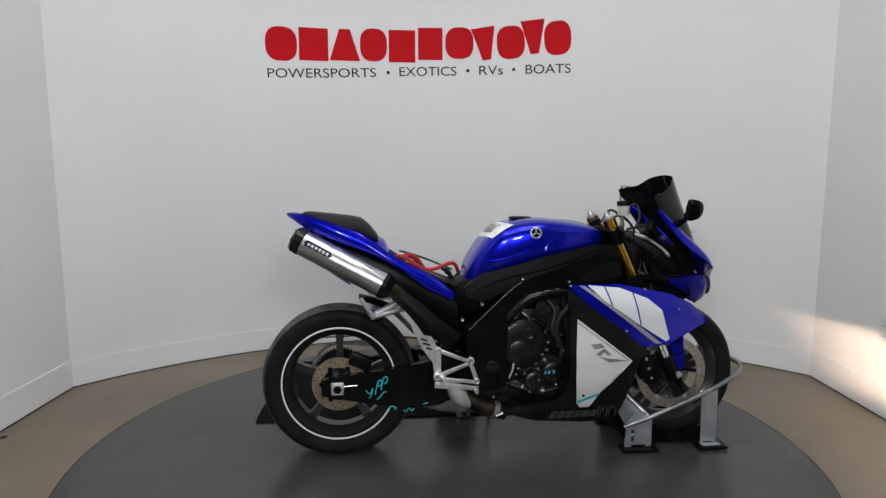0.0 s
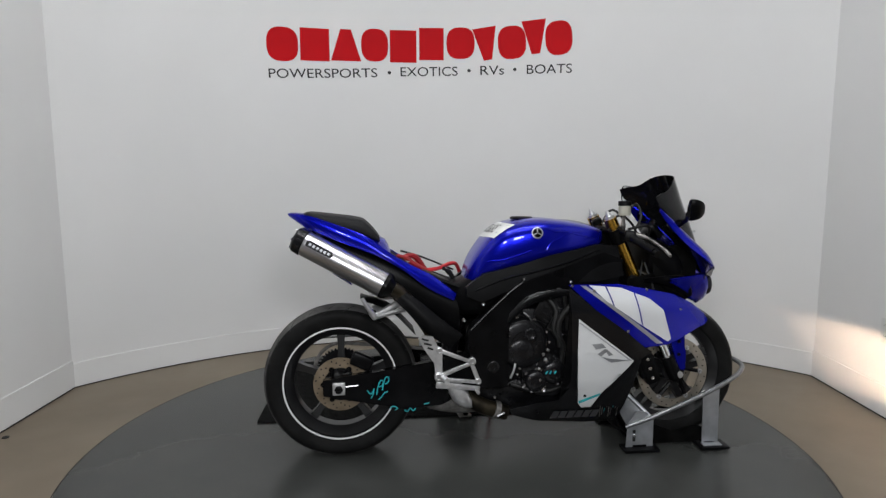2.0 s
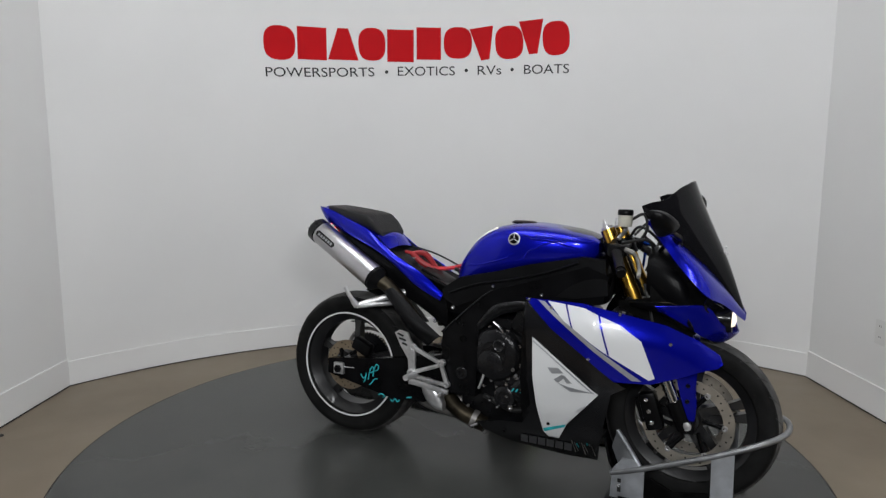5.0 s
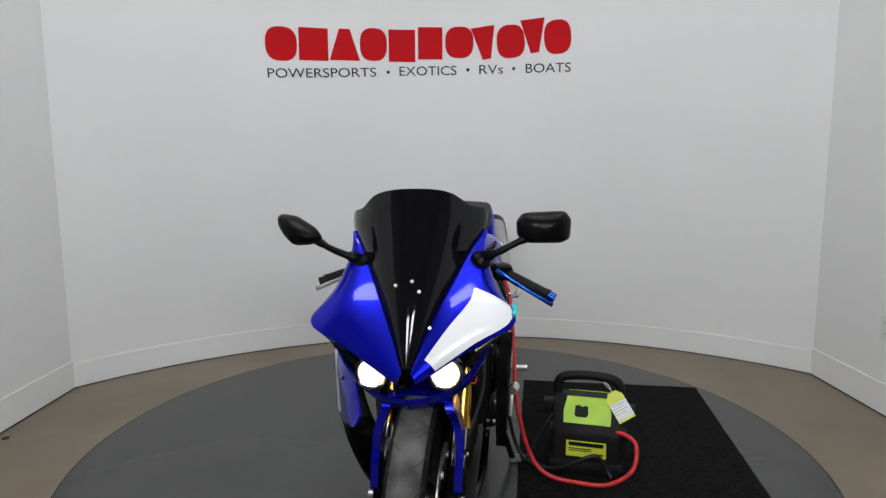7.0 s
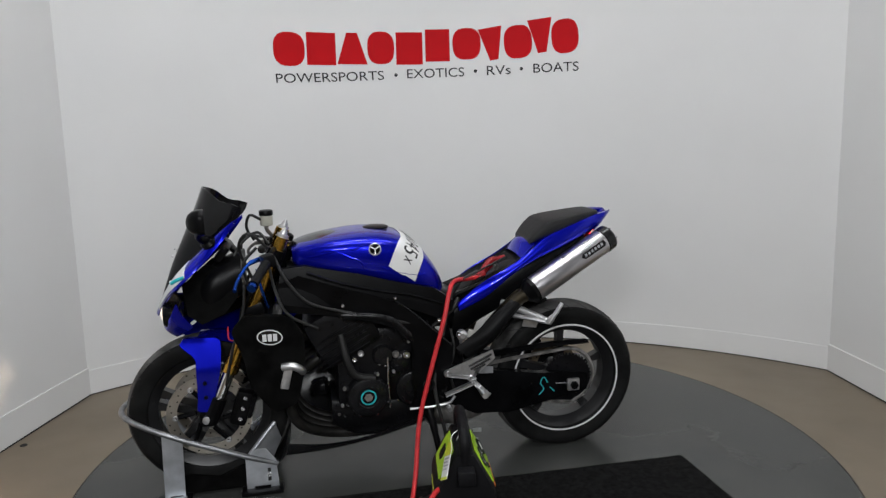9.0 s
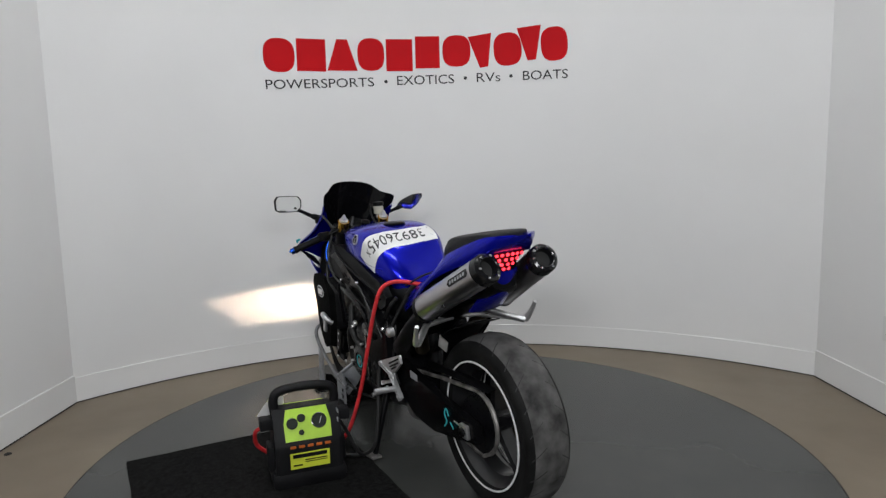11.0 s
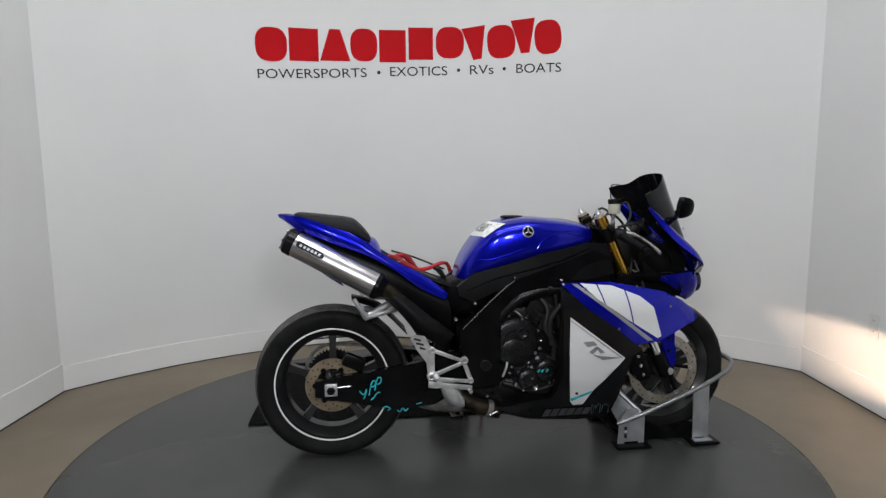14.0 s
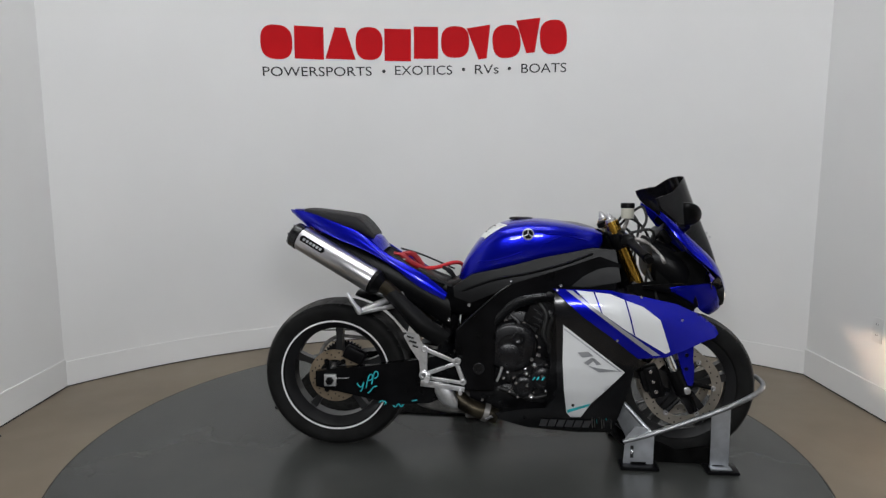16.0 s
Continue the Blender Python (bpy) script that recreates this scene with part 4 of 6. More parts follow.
def build_front(bike):
    """Forks, bars, mudguard, cowl, screen, lamps and mirrors."""
    top, bot = Vector((0.392, 0.105, 1.0)), Vector((0.700, 0.105, 0.300))
    ax = (bot - top).normalized()
    at = lambda z, sd: top.lerp(bot, (1.0 - z) / 0.7) * 1.0 if sd > 0 else Vector((top.lerp(bot, (1.0 - z) / 0.7).x, -0.105, z))
    for sd in (-1, 1):
        fork = part("fork_tube", tube([at(0.962, sd), at(0.92, sd), at(0.75, sd), at(0.475, sd)], 0.0265, 20), GOLD, bike, "gold anodised upper fork tube")
        part("fork_clamp_ring", tube([at(0.885, sd), at(0.860, sd)], 0.033, 16), BLACKS, fork)
        part("fork_ring", tube([at(0.50, sd), at(0.47, sd)], 0.030, 16), GOLD, fork)
        part("slider", tube([at(0.475, sd), at(0.36, sd)], 0.0215, 16), CHROME, fork, "polished fork slider")
        part("axle_clamp", join(tube([at(0.375, sd), at(0.285, sd)], 0.029, 14), block((0.712, sd * 0.10, 0.298), (0.06, 0.04, 0.065), 0.014)), BLACKS, fork, "black axle clamp")
        part("axle_end", lathe([(0.015, 0), (0.015, 0.02), (0.008, 0.022)], (0.716, sd * 0.112, 0.298), (0, sd, 0), 14), ALU, fork)
        d = -ax
        cap = part("fork_cap", lathe([(0.021, 0), (0.021, 0.010), (0.013, 0.012), (0.012, 0.022), (0.006, 0.031), (0.005, 0.036)], at(0.962, sd), (d.x, 0, d.z), 16), ALU, fork, "silver fork cap with adjuster")
        # brake caliper
        cal = part("brake_caliper", join(block((0.592, sd * 0.094, 0.325), (0.062, 0.058, 0.135), 0.016, (0, -18, 0)), block((0.560, sd * 0.094, 0.325), (0.030, 0.040, 0.090), 0.010, (0, -18, 0))), BLACKS, bike, "black radial brake caliper")
        for k in range(3):
            part("caliper_bolt", bolt((0.575 + 0.012 * k, sd * 0.1225, 0.368 - 0.040 * k), 0.008, (0, sd, 0)), STEEL, cal)
        # handlebar
        g0, g1 = Vector((0.435, sd * 0.115, 0.925)), Vector((0.505, sd * 0.330, 0.842))
        bar = part("handlebar", join(tube([g0, g1], 0.011, 12), tube([at(0.918, sd), at(0.885, sd)], 0.034, 14)), BLACKS, bike, "black clip-on handlebar")
        part("grip", tube([g0.lerp(g1, 0.45), g0.lerp(g1, 0.5), g0.lerp(g1, 0.95), g1], [0.019, 0.0165, 0.0165, 0.019], 14), BLACKM, bar, "black rubber grip")
        part("bar_end", tube([g1, g1.lerp(g0, -0.08)], 0.015, 12), BLUEANO if sd > 0 else BLACKS, bar)
        part("switch_gear", block(tuple(g0.lerp(g1, 0.36)), (0.045, 0.05, 0.045), 0.010, (0, 10, sd * 20)), BLACKS, bar, "black switch housing")
        part("lever", tube([g0.lerp(g1, 0.30) + Vector((0.03, 0, 0)), g0.lerp(g1, 0.45) + Vector((0.06, 0, 0.0)), g0.lerp(g1, 0.8) + Vector((0.065, 0, -0.005)), g0.lerp(g1, 1.05) + Vector((0.055, 0, -0.01))], [0.009, 0.006, 0.0055, 0.0065], 8, 12), ALUDARK if sd < 0 else BLUEANO, bar, "aluminium brake lever" if sd < 0 else "blue anodised clutch lever")
    # steering clamps and reservoirs
    part("top_clamp", join(block((0.430, 0, 0.905), (0.07, 0.25, 0.024), 0.010, (0, 24, 0)), lathe([(0.022, 0), (0.022, 0.02), (0.012, 0.026)], (0.395, 0, 0.935), (-0.4, 0, 0.91), 16)), BLACKS, bike, "black steering top clamp")
    part("lower_clamp", block((0.52, 0, 0.70), (0.075, 0.27, 0.045), 0.012, (0, 24, 0)), BLACKS, bike, "black steering lower clamp")
    part("steering_head", tube([(0.40, 0, 0.92), (0.51, 0, 0.68)], 0.04, 16), FRAMEM, bike, "black steering head")
    res = part("brake_reservoir", lathe([(0.022, 0), (0.0245, 0.005), (0.0245, 0.040)], (0.470, -0.110, 0.975), (0, 0, 1), 20), RESERV, bike, "cloudy brake fluid reservoir")
    part("reservoir_lid", lathe([(0.026, 0.040), (0.027, 0.044), (0.027, 0.056), (0.024, 0.060), (0, 0.060)], (0.470, -0.110, 0.975), (0, 0, 1), 20), BLACKS, res, "black screw lid")
    part("reservoir_arm", tube([(0.470, -0.110, 0.975), (0.47, -0.10, 0.96), (0.452, -0.13, 0.93)], 0.008, 8, 6), ALUDARK, res)
    for k, (pts, m_) in enumerate((([(0.49, -0.10, 1.0), (0.53, -0.09, 1.02), (0.545, -0.10, 0.97), (0.52, -0.11, 0.92)], CABLE), ([(0.46, 0.14, 0.93), (0.52, 0.17, 0.99), (0.56, 0.12, 0.93), (0.52, 0.08, 0.80)], CABLE),
                                   ([(0.47, -0.15, 0.92), (0.56, -0.14, 0.93), (0.57, -0.09, 0.84), (0.55, -0.08, 0.70)], CABLE), ([(0.50, 0.12, 0.93), (0.545, 0.14, 0.88), (0.54, 0.10, 0.80), (0.50, 0.12, 0.72)], CABLE),
                                   ([(0.46, 0.05, 0.93), (0.50, 0.02, 0.97), (0.56, 0.03, 0.93), (0.60, 0.05, 0.86)], CABLE), ([(0.50, 0.16, 0.86), (0.49, 0.18, 0.80), (0.47, 0.17, 0.72)], BLUEANO),
                                   ([(0.44, 0.16, 0.90), (0.40, 0.20, 0.82), (0.33, 0.215, 0.74), (0.22, 0.215, 0.70)], CABLE), ([(0.46, 0.13, 0.86), (0.44, 0.19, 0.78), (0.40, 0.215, 0.70), (0.30, 0.21, 0.64)], CABLE),
                                   ([(0.55, 0.13, 0.80), (0.56, 0.15, 0.70), (0.60, 0.16, 0.58), (0.64, 0.12, 0.42)], CABLE), ([(0.55, -0.13, 0.78), (0.585, -0.15, 0.66), (0.62, -0.13, 0.46)], CABLE))):
        part("control_cable", tube(pts, 0.0055, 8, 18), m_, bike, "blue anodised hose fitting" if m_ is BLUEANO else "black control cable")
    part("instrument_cluster", join(block((0.625, 0, 0.905), (0.03, 0.17, 0.065), 0.012, (0, -38, 0)), lathe([(0.042, 0), (0.042, 0.012), (0.036, 0.014)], (0.610, -0.04, 0.912), (-0.8, 0, 0.6), 24)), BLACKS, bike, "black instrument cluster")

    # mudguard
    R, hub = 0.322, Vector((0.716, 0, 0.298))
    arc = lambda a, y, r=R: (hub.x + r * math.cos(radians(a)), y, hub.z + r * math.sin(radians(a)))
    part("mudguard", patch([arc(a, -0.072, R - 0.03) for a in (86, 100, 112, 125, 142)], [arc(a, 0.072, R - 0.03) for a in (86, 100, 112, 125, 142)], 18, 10, (-0.008, 0, 0.022), 0.003), BLUE, bike, "broken metallic blue front mudguard", 50)
    for sd in (-1, 1):
        shape = ([(0.660, 0.585), (0.740, 0.570), (0.728, 0.437), (0.743, 0.392), (0.741, 0.319), (0.719, 0.318), (0.695, 0.379), (0.672, 0.462)] if sd < 0 else
                 [(0.793, 0.580), (0.780, 0.604), (0.650, 0.598), (0.652, 0.505), (0.664, 0.445), (0.697, 0.326), (0.746, 0.333), (0.737, 0.411), (0.737, 0.530)])
        part("mudguard_side", sheet(shape, lambda x, z, s=sd: s * (0.088 + 0.034 * max(0, min(1, (0.60 - z) / 0.12)) + 0.5 * max(0, x - 0.70) * (0.9 - x)), 0.022, 0.02, 4), BLUE, bike, "metallic blue mudguard side", 50)
        for bz in (0.44, 0.385):
            part("bolt", bolt((0.712, sd * 0.1235, bz), 0.0075, (0, sd, 0)), BLACKS, bike)

    # nose cowl
    fixed = set(bike.children)
    inner = [(0.568, 0.186, 1.020), (0.612, 0.160, 0.990), (0.668, 0.130, 0.940), (0.745, 0.084, 0.860), (0.805, 0.046, 0.785), (0.868, 0.010, 0.700)]
    for sd in (-1, 1):
        outer = [(0.566, 0.188, 1.010), (0.608, 0.188, 0.955), (0.682, 0.222, 0.872), (0.762, 0.268, 0.804), (0.815, 0.165, 0.752), (0.872, 0.022, 0.672)]
        cowl = part("cowl_panel", patch(both(inner, sd), both(outer, sd), 34, 10, (0.014, sd * 0.012, 0.010), 0.004), BLUE, bike, "metallic blue upper cowl panel" if sd < 0 else "metallic blue upper cowl panel with a white flash", 55)
        if sd > 0:
            part("white_flash", patch(both(inner, sd), both(outer, sd), 20, 6, (0.014, sd * 0.012, 0.010), 0.002, (0.43, 0.90), (0.30, 0.92), 0.0022), WHITE, cowl, "white painted flash")
            part("torn_edge", tube([(0.775, 0.262, 0.825), (0.758, 0.268, 0.835), (0.735, 0.262, 0.842)], 0.006, 8, 6), TEAL, cowl, "teal paint rub on the cracked edge")
        lower = [(0.607, 0.235, 0.742), (0.690, 0.232, 0.752), (0.765, 0.207, 0.752), (0.805, 0.160, 0.692), (0.842, 0.078, 0.640), (0.858, 0.0, 0.628)]
        lip = [(0.615, 0.215, 0.728), (0.700, 0.187, 0.678), (0.752, 0.142, 0.632), (0.800, 0.078, 0.602), (0.825, 0.0, 0.592)]
        part("chin_panel", patch(both(lower, sd), both(lip, sd), 22, 4, (0.008, sd * 0.004, 0.0), 0.004, (0.0 if sd < 0 else 0.42, 1.0)), BLUE, bike, "metallic blue chin panel", 50)
        part("lamp_surround", patch(both([(0.768, 0.258, 0.795), (0.812, 0.165, 0.745), (0.866, 0.022, 0.668)], sd), both([(0.765, 0.205, 0.735), (0.800, 0.130, 0.685), (0.850, 0.01, 0.636)], sd), 14, 6, (-0.03, 0, 0), 0.004, (0.0, 0.40)), BLACKG, bike, "black headlamp surround")
        # flat board closes the cowl; matt black stands for the shade inside
        part("cowl_shade_board", sheet([(0.605, 0.850), (0.685, 0.862), (0.765, 0.795), (0.748, 0.690), (0.70, 0.655), (0.62, 0.690), (0.575, 0.745), (0.575, 0.820)],
                                 lambda x, z, s=sd: s * (0.118 + 0.04 * max(0, (0.86 - z)) / 0.2), 0.012, 0.04), SHADE, bike, "matt black board for the shaded inside of the cowl")
        hl = part("headlamp", lathe([(0.044, -0.06), (0.046, -0.004), (0.042, 0.004), (0.036, 0.0), (0.036, -0.058)], (0.834, sd * 0.093, 0.690), (0.995, sd * 0.06, 0.0), 28, closed=True), BLACKG, bike, "round lit headlamp in a black housing")
        # glowing lens in two halves with the projector slit between them
        c, fx = Vector((0.834, sd * 0.093, 0.690)), Vector((0.995, sd * 0.05, 0.0)).normalized()
        fy = Vector((-fx.y, fx.x, 0))
        M = Matrix((fx, fy, Vector((0, 0, 1)))).transposed().to_4x4()
        M.translation = c
        def lens_part(h0, h1, w0, w1):
            """A strip of the lens from height h0 to h1, across from w0 to w1 of its width."""
            lens, R_ = bmesh.new(), 0.041
            vs = []
            for k in range(7):
                h = h0 + (h1 - h0) * k / 6
                w = math.sqrt(max(0.0, R_ * R_ - h * h))
                vs.append([lens.verts.new((0.022 * (1 - (h * h + y * y) / R_ ** 2) - 0.006, y, h)) for y in (max(-w, min(w, w0 + (w1 - w0) * j / 6)) for j in range(7))])
            for r0, r1 in zip(vs, vs[1:]):
                for i in range(6):
                    lens.faces.new((r0[i], r0[i + 1], r1[i + 1], r1[i]))
            bmesh.ops.remove_doubles(lens, verts=lens.verts[:], dist=0.0003)
            lens.transform(M)
            part("lens", lens, HLGLOW, hl, "glowing warm white lens")
        lens_part(-0.0195, 0.041, -0.041, 0.041)
        lens_part(-0.041, -0.0335, -0.041, 0.041)
        lens_part(-0.0335, -0.0195, -0.041, -0.030)
        lens_part(-0.0335, -0.0195, 0.030, 0.041)
        fil = block((-0.055, 0, 0.0), (0.003, 0.016, 0.0026), 0)
        fil.transform(M)
        part("filament", fil, BULB, hl, smooth=False)
        back = block((-0.0585, 0, 0), (0.002, 0.074, 0.074), 0)
        back.transform(M)
        part("lamp_back", back, BLACKS, hl, smooth=False)
    part("cowl_core", loft_x([(0.56, 0.74, 0.90, 0.13), (0.66, 0.68, 0.86, 0.15), (0.715, 0.665, 0.80, 0.13), (0.735, 0.675, 0.76, 0.09)], 20, 0.6, 0.6), BLACKS, bike, "black lamp unit behind the cowl")
    # screen
    mid = [(0.690, 0, 1.142), (0.722, 0, 1.062), (0.768, 0, 0.960), (0.815, 0, 0.855), (0.866, 0, 0.712)]
    screen = bmesh.new()
    nu, nv = 22, 20
    side = [(0.548, 0.192, 1.070), (0.568, 0.188, 1.030), (0.625, 0.156, 0.980), (0.735, 0.092, 0.872), (0.864, 0.008, 0.708)]
    M_, S_ = spline(mid, nu + 1), spline(side, nu + 1)
    grid = []
    for i in range(nu + 1):
        row = []
        for j in range(nv + 1):
            t = (j / nv) * 2 - 1
            k = abs(t)
            x = M_[i].x + (S_[i].x - M_[i].x) * k ** 2.0
            z = M_[i].z + (S_[i].z - M_[i].z) * k ** 2.2
            dip = 0.018 * math.exp(-((k - 0.72) / 0.16) ** 2) * max(0, 1 - i / 6)
            row.append(Vector((x, t * S_[i].y * (1 + 0.25 * (1 - k) * 1.0), z - dip)))
        grid.append(row)
    for sgn in (0, 1):
        vs = [[screen.verts.new(p - Vector((0.0035, 0, 0.001)) * sgn) for p in r] for r in grid]
        for r0, r1 in zip(vs, vs[1:]):
            for a, b, c, d in zip(r0, r0[1:], r1[1:], r1):
                screen.faces.new((a, b, c, d) if not sgn else (d, c, b, a))
        if sgn:
            ring = lambda v: v[0] + [r[-1] for r in v[1:]] + v[-1][-2::-1] + [r[0] for r in v[-2:0:-1]]
            A, B = ring(first), ring(vs)
            for i in range(len(A)):
                screen.faces.new((A[i], B[i], B[(i + 1) % len(A)], A[(i + 1) % len(A)]))
        first = vs
    part("windscreen", screen, SMOKE, bike, "dark smoked acrylic windscreen", 60)
    for y, z, x in ((0.012, 0.915, 0.795), (-0.030, 0.905, 0.795), (0.030, 0.890, 0.802), (0.055, 0.80, 0.812)):
        part("screen_bolt", bolt((x, y, z), 0.005, (0.9, 0, 0.4)), ALU, bike)
    # the whole nose stands crooked on its broken stay
    for ob in bike.children:
        if ob not in fixed:
            ob.matrix_basis = pose(0, 0, 0.45, 4.3, 0, 0) @ pose(0, 0, -0.45)
    # mirrors
    for sd in (-1, 1):
        c = Vector((0.655 if sd > 0 else 0.632, sd * (0.296 if sd > 0 else 0.360), 1.055 if sd > 0 else 1.006))
        if sd > 0:
            poly = [(-0.070, 0.018), (-0.052, 0.040), (0.058, 0.042), (0.074, 0.020), (0.070, -0.030), (0.048, -0.042), (-0.045, -0.040), (-0.068, -0.020)]
        else:
            poly = [(-0.080, 0.034), (-0.030, 0.036), (0.040, 0.012), (0.066, -0.012), (0.030, -0.036), (-0.012, -0.046), (-0.050, -0.020), (-0.078, 0.012)]
        rim = outline(poly, 4)
        mid_ = Vector((sum(p.x for p in rim) / len(rim), sum(p.y for p in rim) / len(rim), 0))
        shell = rings(bmesh.new(), [[(dx, (mid_ + (p - mid_) * k).x, (mid_ + (p - mid_) * k).y) for p in rim] for dx, k in ((-0.003, 0.93), (-0.008, 0.97), (-0.004, 1.0), (0.010, 0.98), (0.026, 0.86), (0.038, 0.66), (0.045, 0.36), (0.047, 0.10))])
        spin = Matrix.Translation(c) @ Matrix.Rotation(radians(sd * (8 if sd > 0 else 20)), 4, "Z") @ Matrix.Rotation(radians(4 if sd > 0 else -4), 4, "X")
        shell.transform(spin)
        m = part("mirror", shell, BLACKS, bike, "black folding mirror" if sd > 0 else "black mirror twisted on its stalk", 60)
        glass = rings(bmesh.new(), [[(dx, (mid_ + (p - mid_) * 0.91).x, (mid_ + (p - mid_) * 0.91).y) for p in rim] for dx in (-0.0045, -0.0025)])
        glass.transform(spin)
        part("mirror_glass", glass, MIRROR, m, "mirror glass", smooth=False)
        if sd > 0:
            stalk = [(0.660, 0.143, 0.968), (0.684, 0.180, 0.985), (0.676, 0.225, 1.010), (0.664, 0.270, 1.035)]
        else:
            stalk = [(0.650, -0.190, 0.938), (0.668, -0.225, 0.950), (0.660, -0.275, 0.965), (0.640, -0.325, 0.985)]
        part("mirror_stalk", tube(stalk, [0.016, 0.010, 0.009, 0.012], 10, 12), BLACKS, m, "black mirror stalk")
        part("mirror_foot", lathe([(0.028, -0.004), (0.028, 0.010), (0.018, 0.022)], (stalk[0][0] - 0.004, sd * (abs(stalk[0][1]) - 0.006), stalk[0][2] - 0.013), (0.35, sd * 0.55, 0.75), 16), BLACKS, m, "black mirror mount")


def build_engine(bike):
    e = part("engine_block", block((0.06, 0, 0.46), (0.36, 0.32, 0.30), 0.03), ENGINE, bike, "black inline four engine block")
    part("cylinder_head", block((0.21, 0, 0.60), (0.24, 0.34, 0.20), 0.03, (0, 28, 0)), ENGINE, bike, "black cylinder head")
    part("gearbox", block((-0.08, 0, 0.40), (0.18, 0.26, 0.24), 0.03), ENGINE, bike, "black gearbox casing")
    part("oil_sump", loft_x([(-0.14, 0.19, 0.33, 0.11), (0.0, 0.16, 0.33, 0.13), (0.15, 0.15, 0.33, 0.13), (0.26, 0.20, 0.33, 0.10)], 18, 0.5, 0.5), ENGINE, bike, "black oil sump")
    # right covers
    def cover(name, x, z, r, y0, sd, label, prof=None, bolts=8, mt=ENGINE, squash=1.0):
        o = part(name, lathe(prof or [(r, 0), (r * 1.02, 0.012), (r * 1.0, 0.022), (r * 0.95, 0.036), (r * 0.88, 0.043), (r * 0.78, 0.046), (r * 0.50, 0.048), (r * 0.46, 0.045), (0, 0.045)], (x, sd * y0, z), (0, sd, 0), 36, squash=squash), mt if mt is not ENGINE else COVERM, bike, label, 28)
        for k in range(bolts):
            a = 2 * math.pi * k / bolts + 0.4
            part("bolt", bolt((x + r * 1.0 * math.cos(a), sd * (y0 + 0.012), z + r * 1.0 * math.sin(a)), 0.0075, (0, sd, 0), None, 0.013), STEEL, o)
        return o
    c = cover("clutch_cover", 0.025, 0.472, 0.104, 0.162, -1, "black round clutch cover", bolts=9)
    part("cover_boss", lathe([(0.026, 0), (0.026, 0.012), (0.020, 0.016), (0.014, 0.012), (0, 0.012)], (0.050, -0.202, 0.510), (0, -1, 0), 20), COVERM, c)
    part("cover_step", lathe([(0.050, 0), (0.050, 0.010), (0.044, 0.013), (0, 0.013)], (0.015, -0.202, 0.438), (0, -1, 0), 24), COVERM, c)
    part("crankcase_cover", sheet([(0.06, 0.40), (0.13, 0.425), (0.20, 0.40), (0.205, 0.30), (0.17, 0.245), (0.08, 0.25), (0.03, 0.30), (0.02, 0.36)], -0.176, 0.03, 0.03, 3), COVERM, bike, "satin black crankcase cover", 30)
    cover("oil_pump_cover", 0.150, 0.352, 0.050, 0.172, -1, "black oil pump cover", bolts=7)
    cover("crank_cover", 0.075, 0.318, 0.046, 0.168, -1, "black crank end cover", bolts=6)
    cover("sprocket_cover", -0.05, 0.36, 0.075, 0.125, 1, "black sprocket cover", bolts=6)
    st = cover("stator_cover", 0.127, 0.352, 0.082, 0.150, 1, "black stator cover with a teal painted ring", bolts=8)
    part("teal_ring", lathe([(0.030, 0), (0.030, 0.004), (0.024, 0.004), (0.024, 0)], (0.127, 0.192, 0.352), (0, 1, 0), 24, closed=True), TEAL, st, "teal paint ring")
    part("cover_plug", lathe([(0.016, 0), (0.016, 0.006), (0, 0.006)], (0.127, 0.192, 0.352), (0, 1, 0), 6), ALUDARK, st)
    for dx, dz in ((0.055, 0.018), (0.075, -0.01), (0.04, -0.02)):
        part("teal_dab", tube([(0.07 + dx, -0.222, 0.350), (0.078 + dx, -0.222, 0.362)], 0.0028, 5), TEAL, bike, "teal marker dab")
    # small fittings on both flanks
    for k in range(22):
        x, z = 0.075 + 0.125 * ((k * 0.618) % 1), 0.285 + 0.15 * ((k * 0.371 + 0.2) % 1)
        part("bolt", bolt((x, -(0.188 + 0.006 * (k % 3)), z), 0.0045 + 0.0012 * (k % 3), (0, -1, 0), None, 0.009), (STEEL, ALU, ALUDARK)[k % 3], e)
    for k in range(9):
        part("cooling_fin", block((0.20 + 0.012 * (k % 2), 0.0, 0.515 + 0.014 * k), (0.20, 0.352, 0.004), 0.001, (0, 28, 0)), ENGINE, e)
    for x, z in ((0.15, 0.62), (0.20, 0.645), (0.255, 0.60), (0.17, 0.56), (0.135, 0.47), (0.19, 0.50), (0.12, 0.69), (0.185, 0.42)):
        part("bolt", bolt((x, -0.171, z), 0.007, (0, -1, 0), None, 0.012), STEEL, e)
    for pts, r in (([(0.12, -0.175, 0.66), (0.16, -0.19, 0.60), (0.15, -0.19, 0.52), (0.19, -0.185, 0.46), (0.185, -0.18, 0.38)], 0.011), ([(0.10, -0.18, 0.70), (0.18, -0.195, 0.68), (0.20, -0.19, 0.60), (0.21, -0.18, 0.52)], 0.008)):
        part("engine_hose", tube(pts, r, 10, 18), CABLE, bike, "black rubber engine hose")
    part("ignition_cover", block((0.175, -0.172, 0.555), (0.07, 0.02, 0.11), 0.008, (0, 28, 0)), COVERM, bike, "satin black cam chain cover")
    part("oil_filter", lathe([(0.034, 0), (0.036, 0.004), (0.036, 0.05), (0.030, 0.058), (0, 0.058)], (0.27, -0.08, 0.31), (1, -0.25, -0.25), 20), BLACKG, bike, "black oil filter")
    part("water_pump", lathe([(0.045, 0), (0.045, 0.016), (0.034, 0.026), (0.014, 0.030), (0, 0.030)], (-0.01, 0.150, 0.47), (0, 1, 0), 24), COVERM, bike, "black water pump cover")
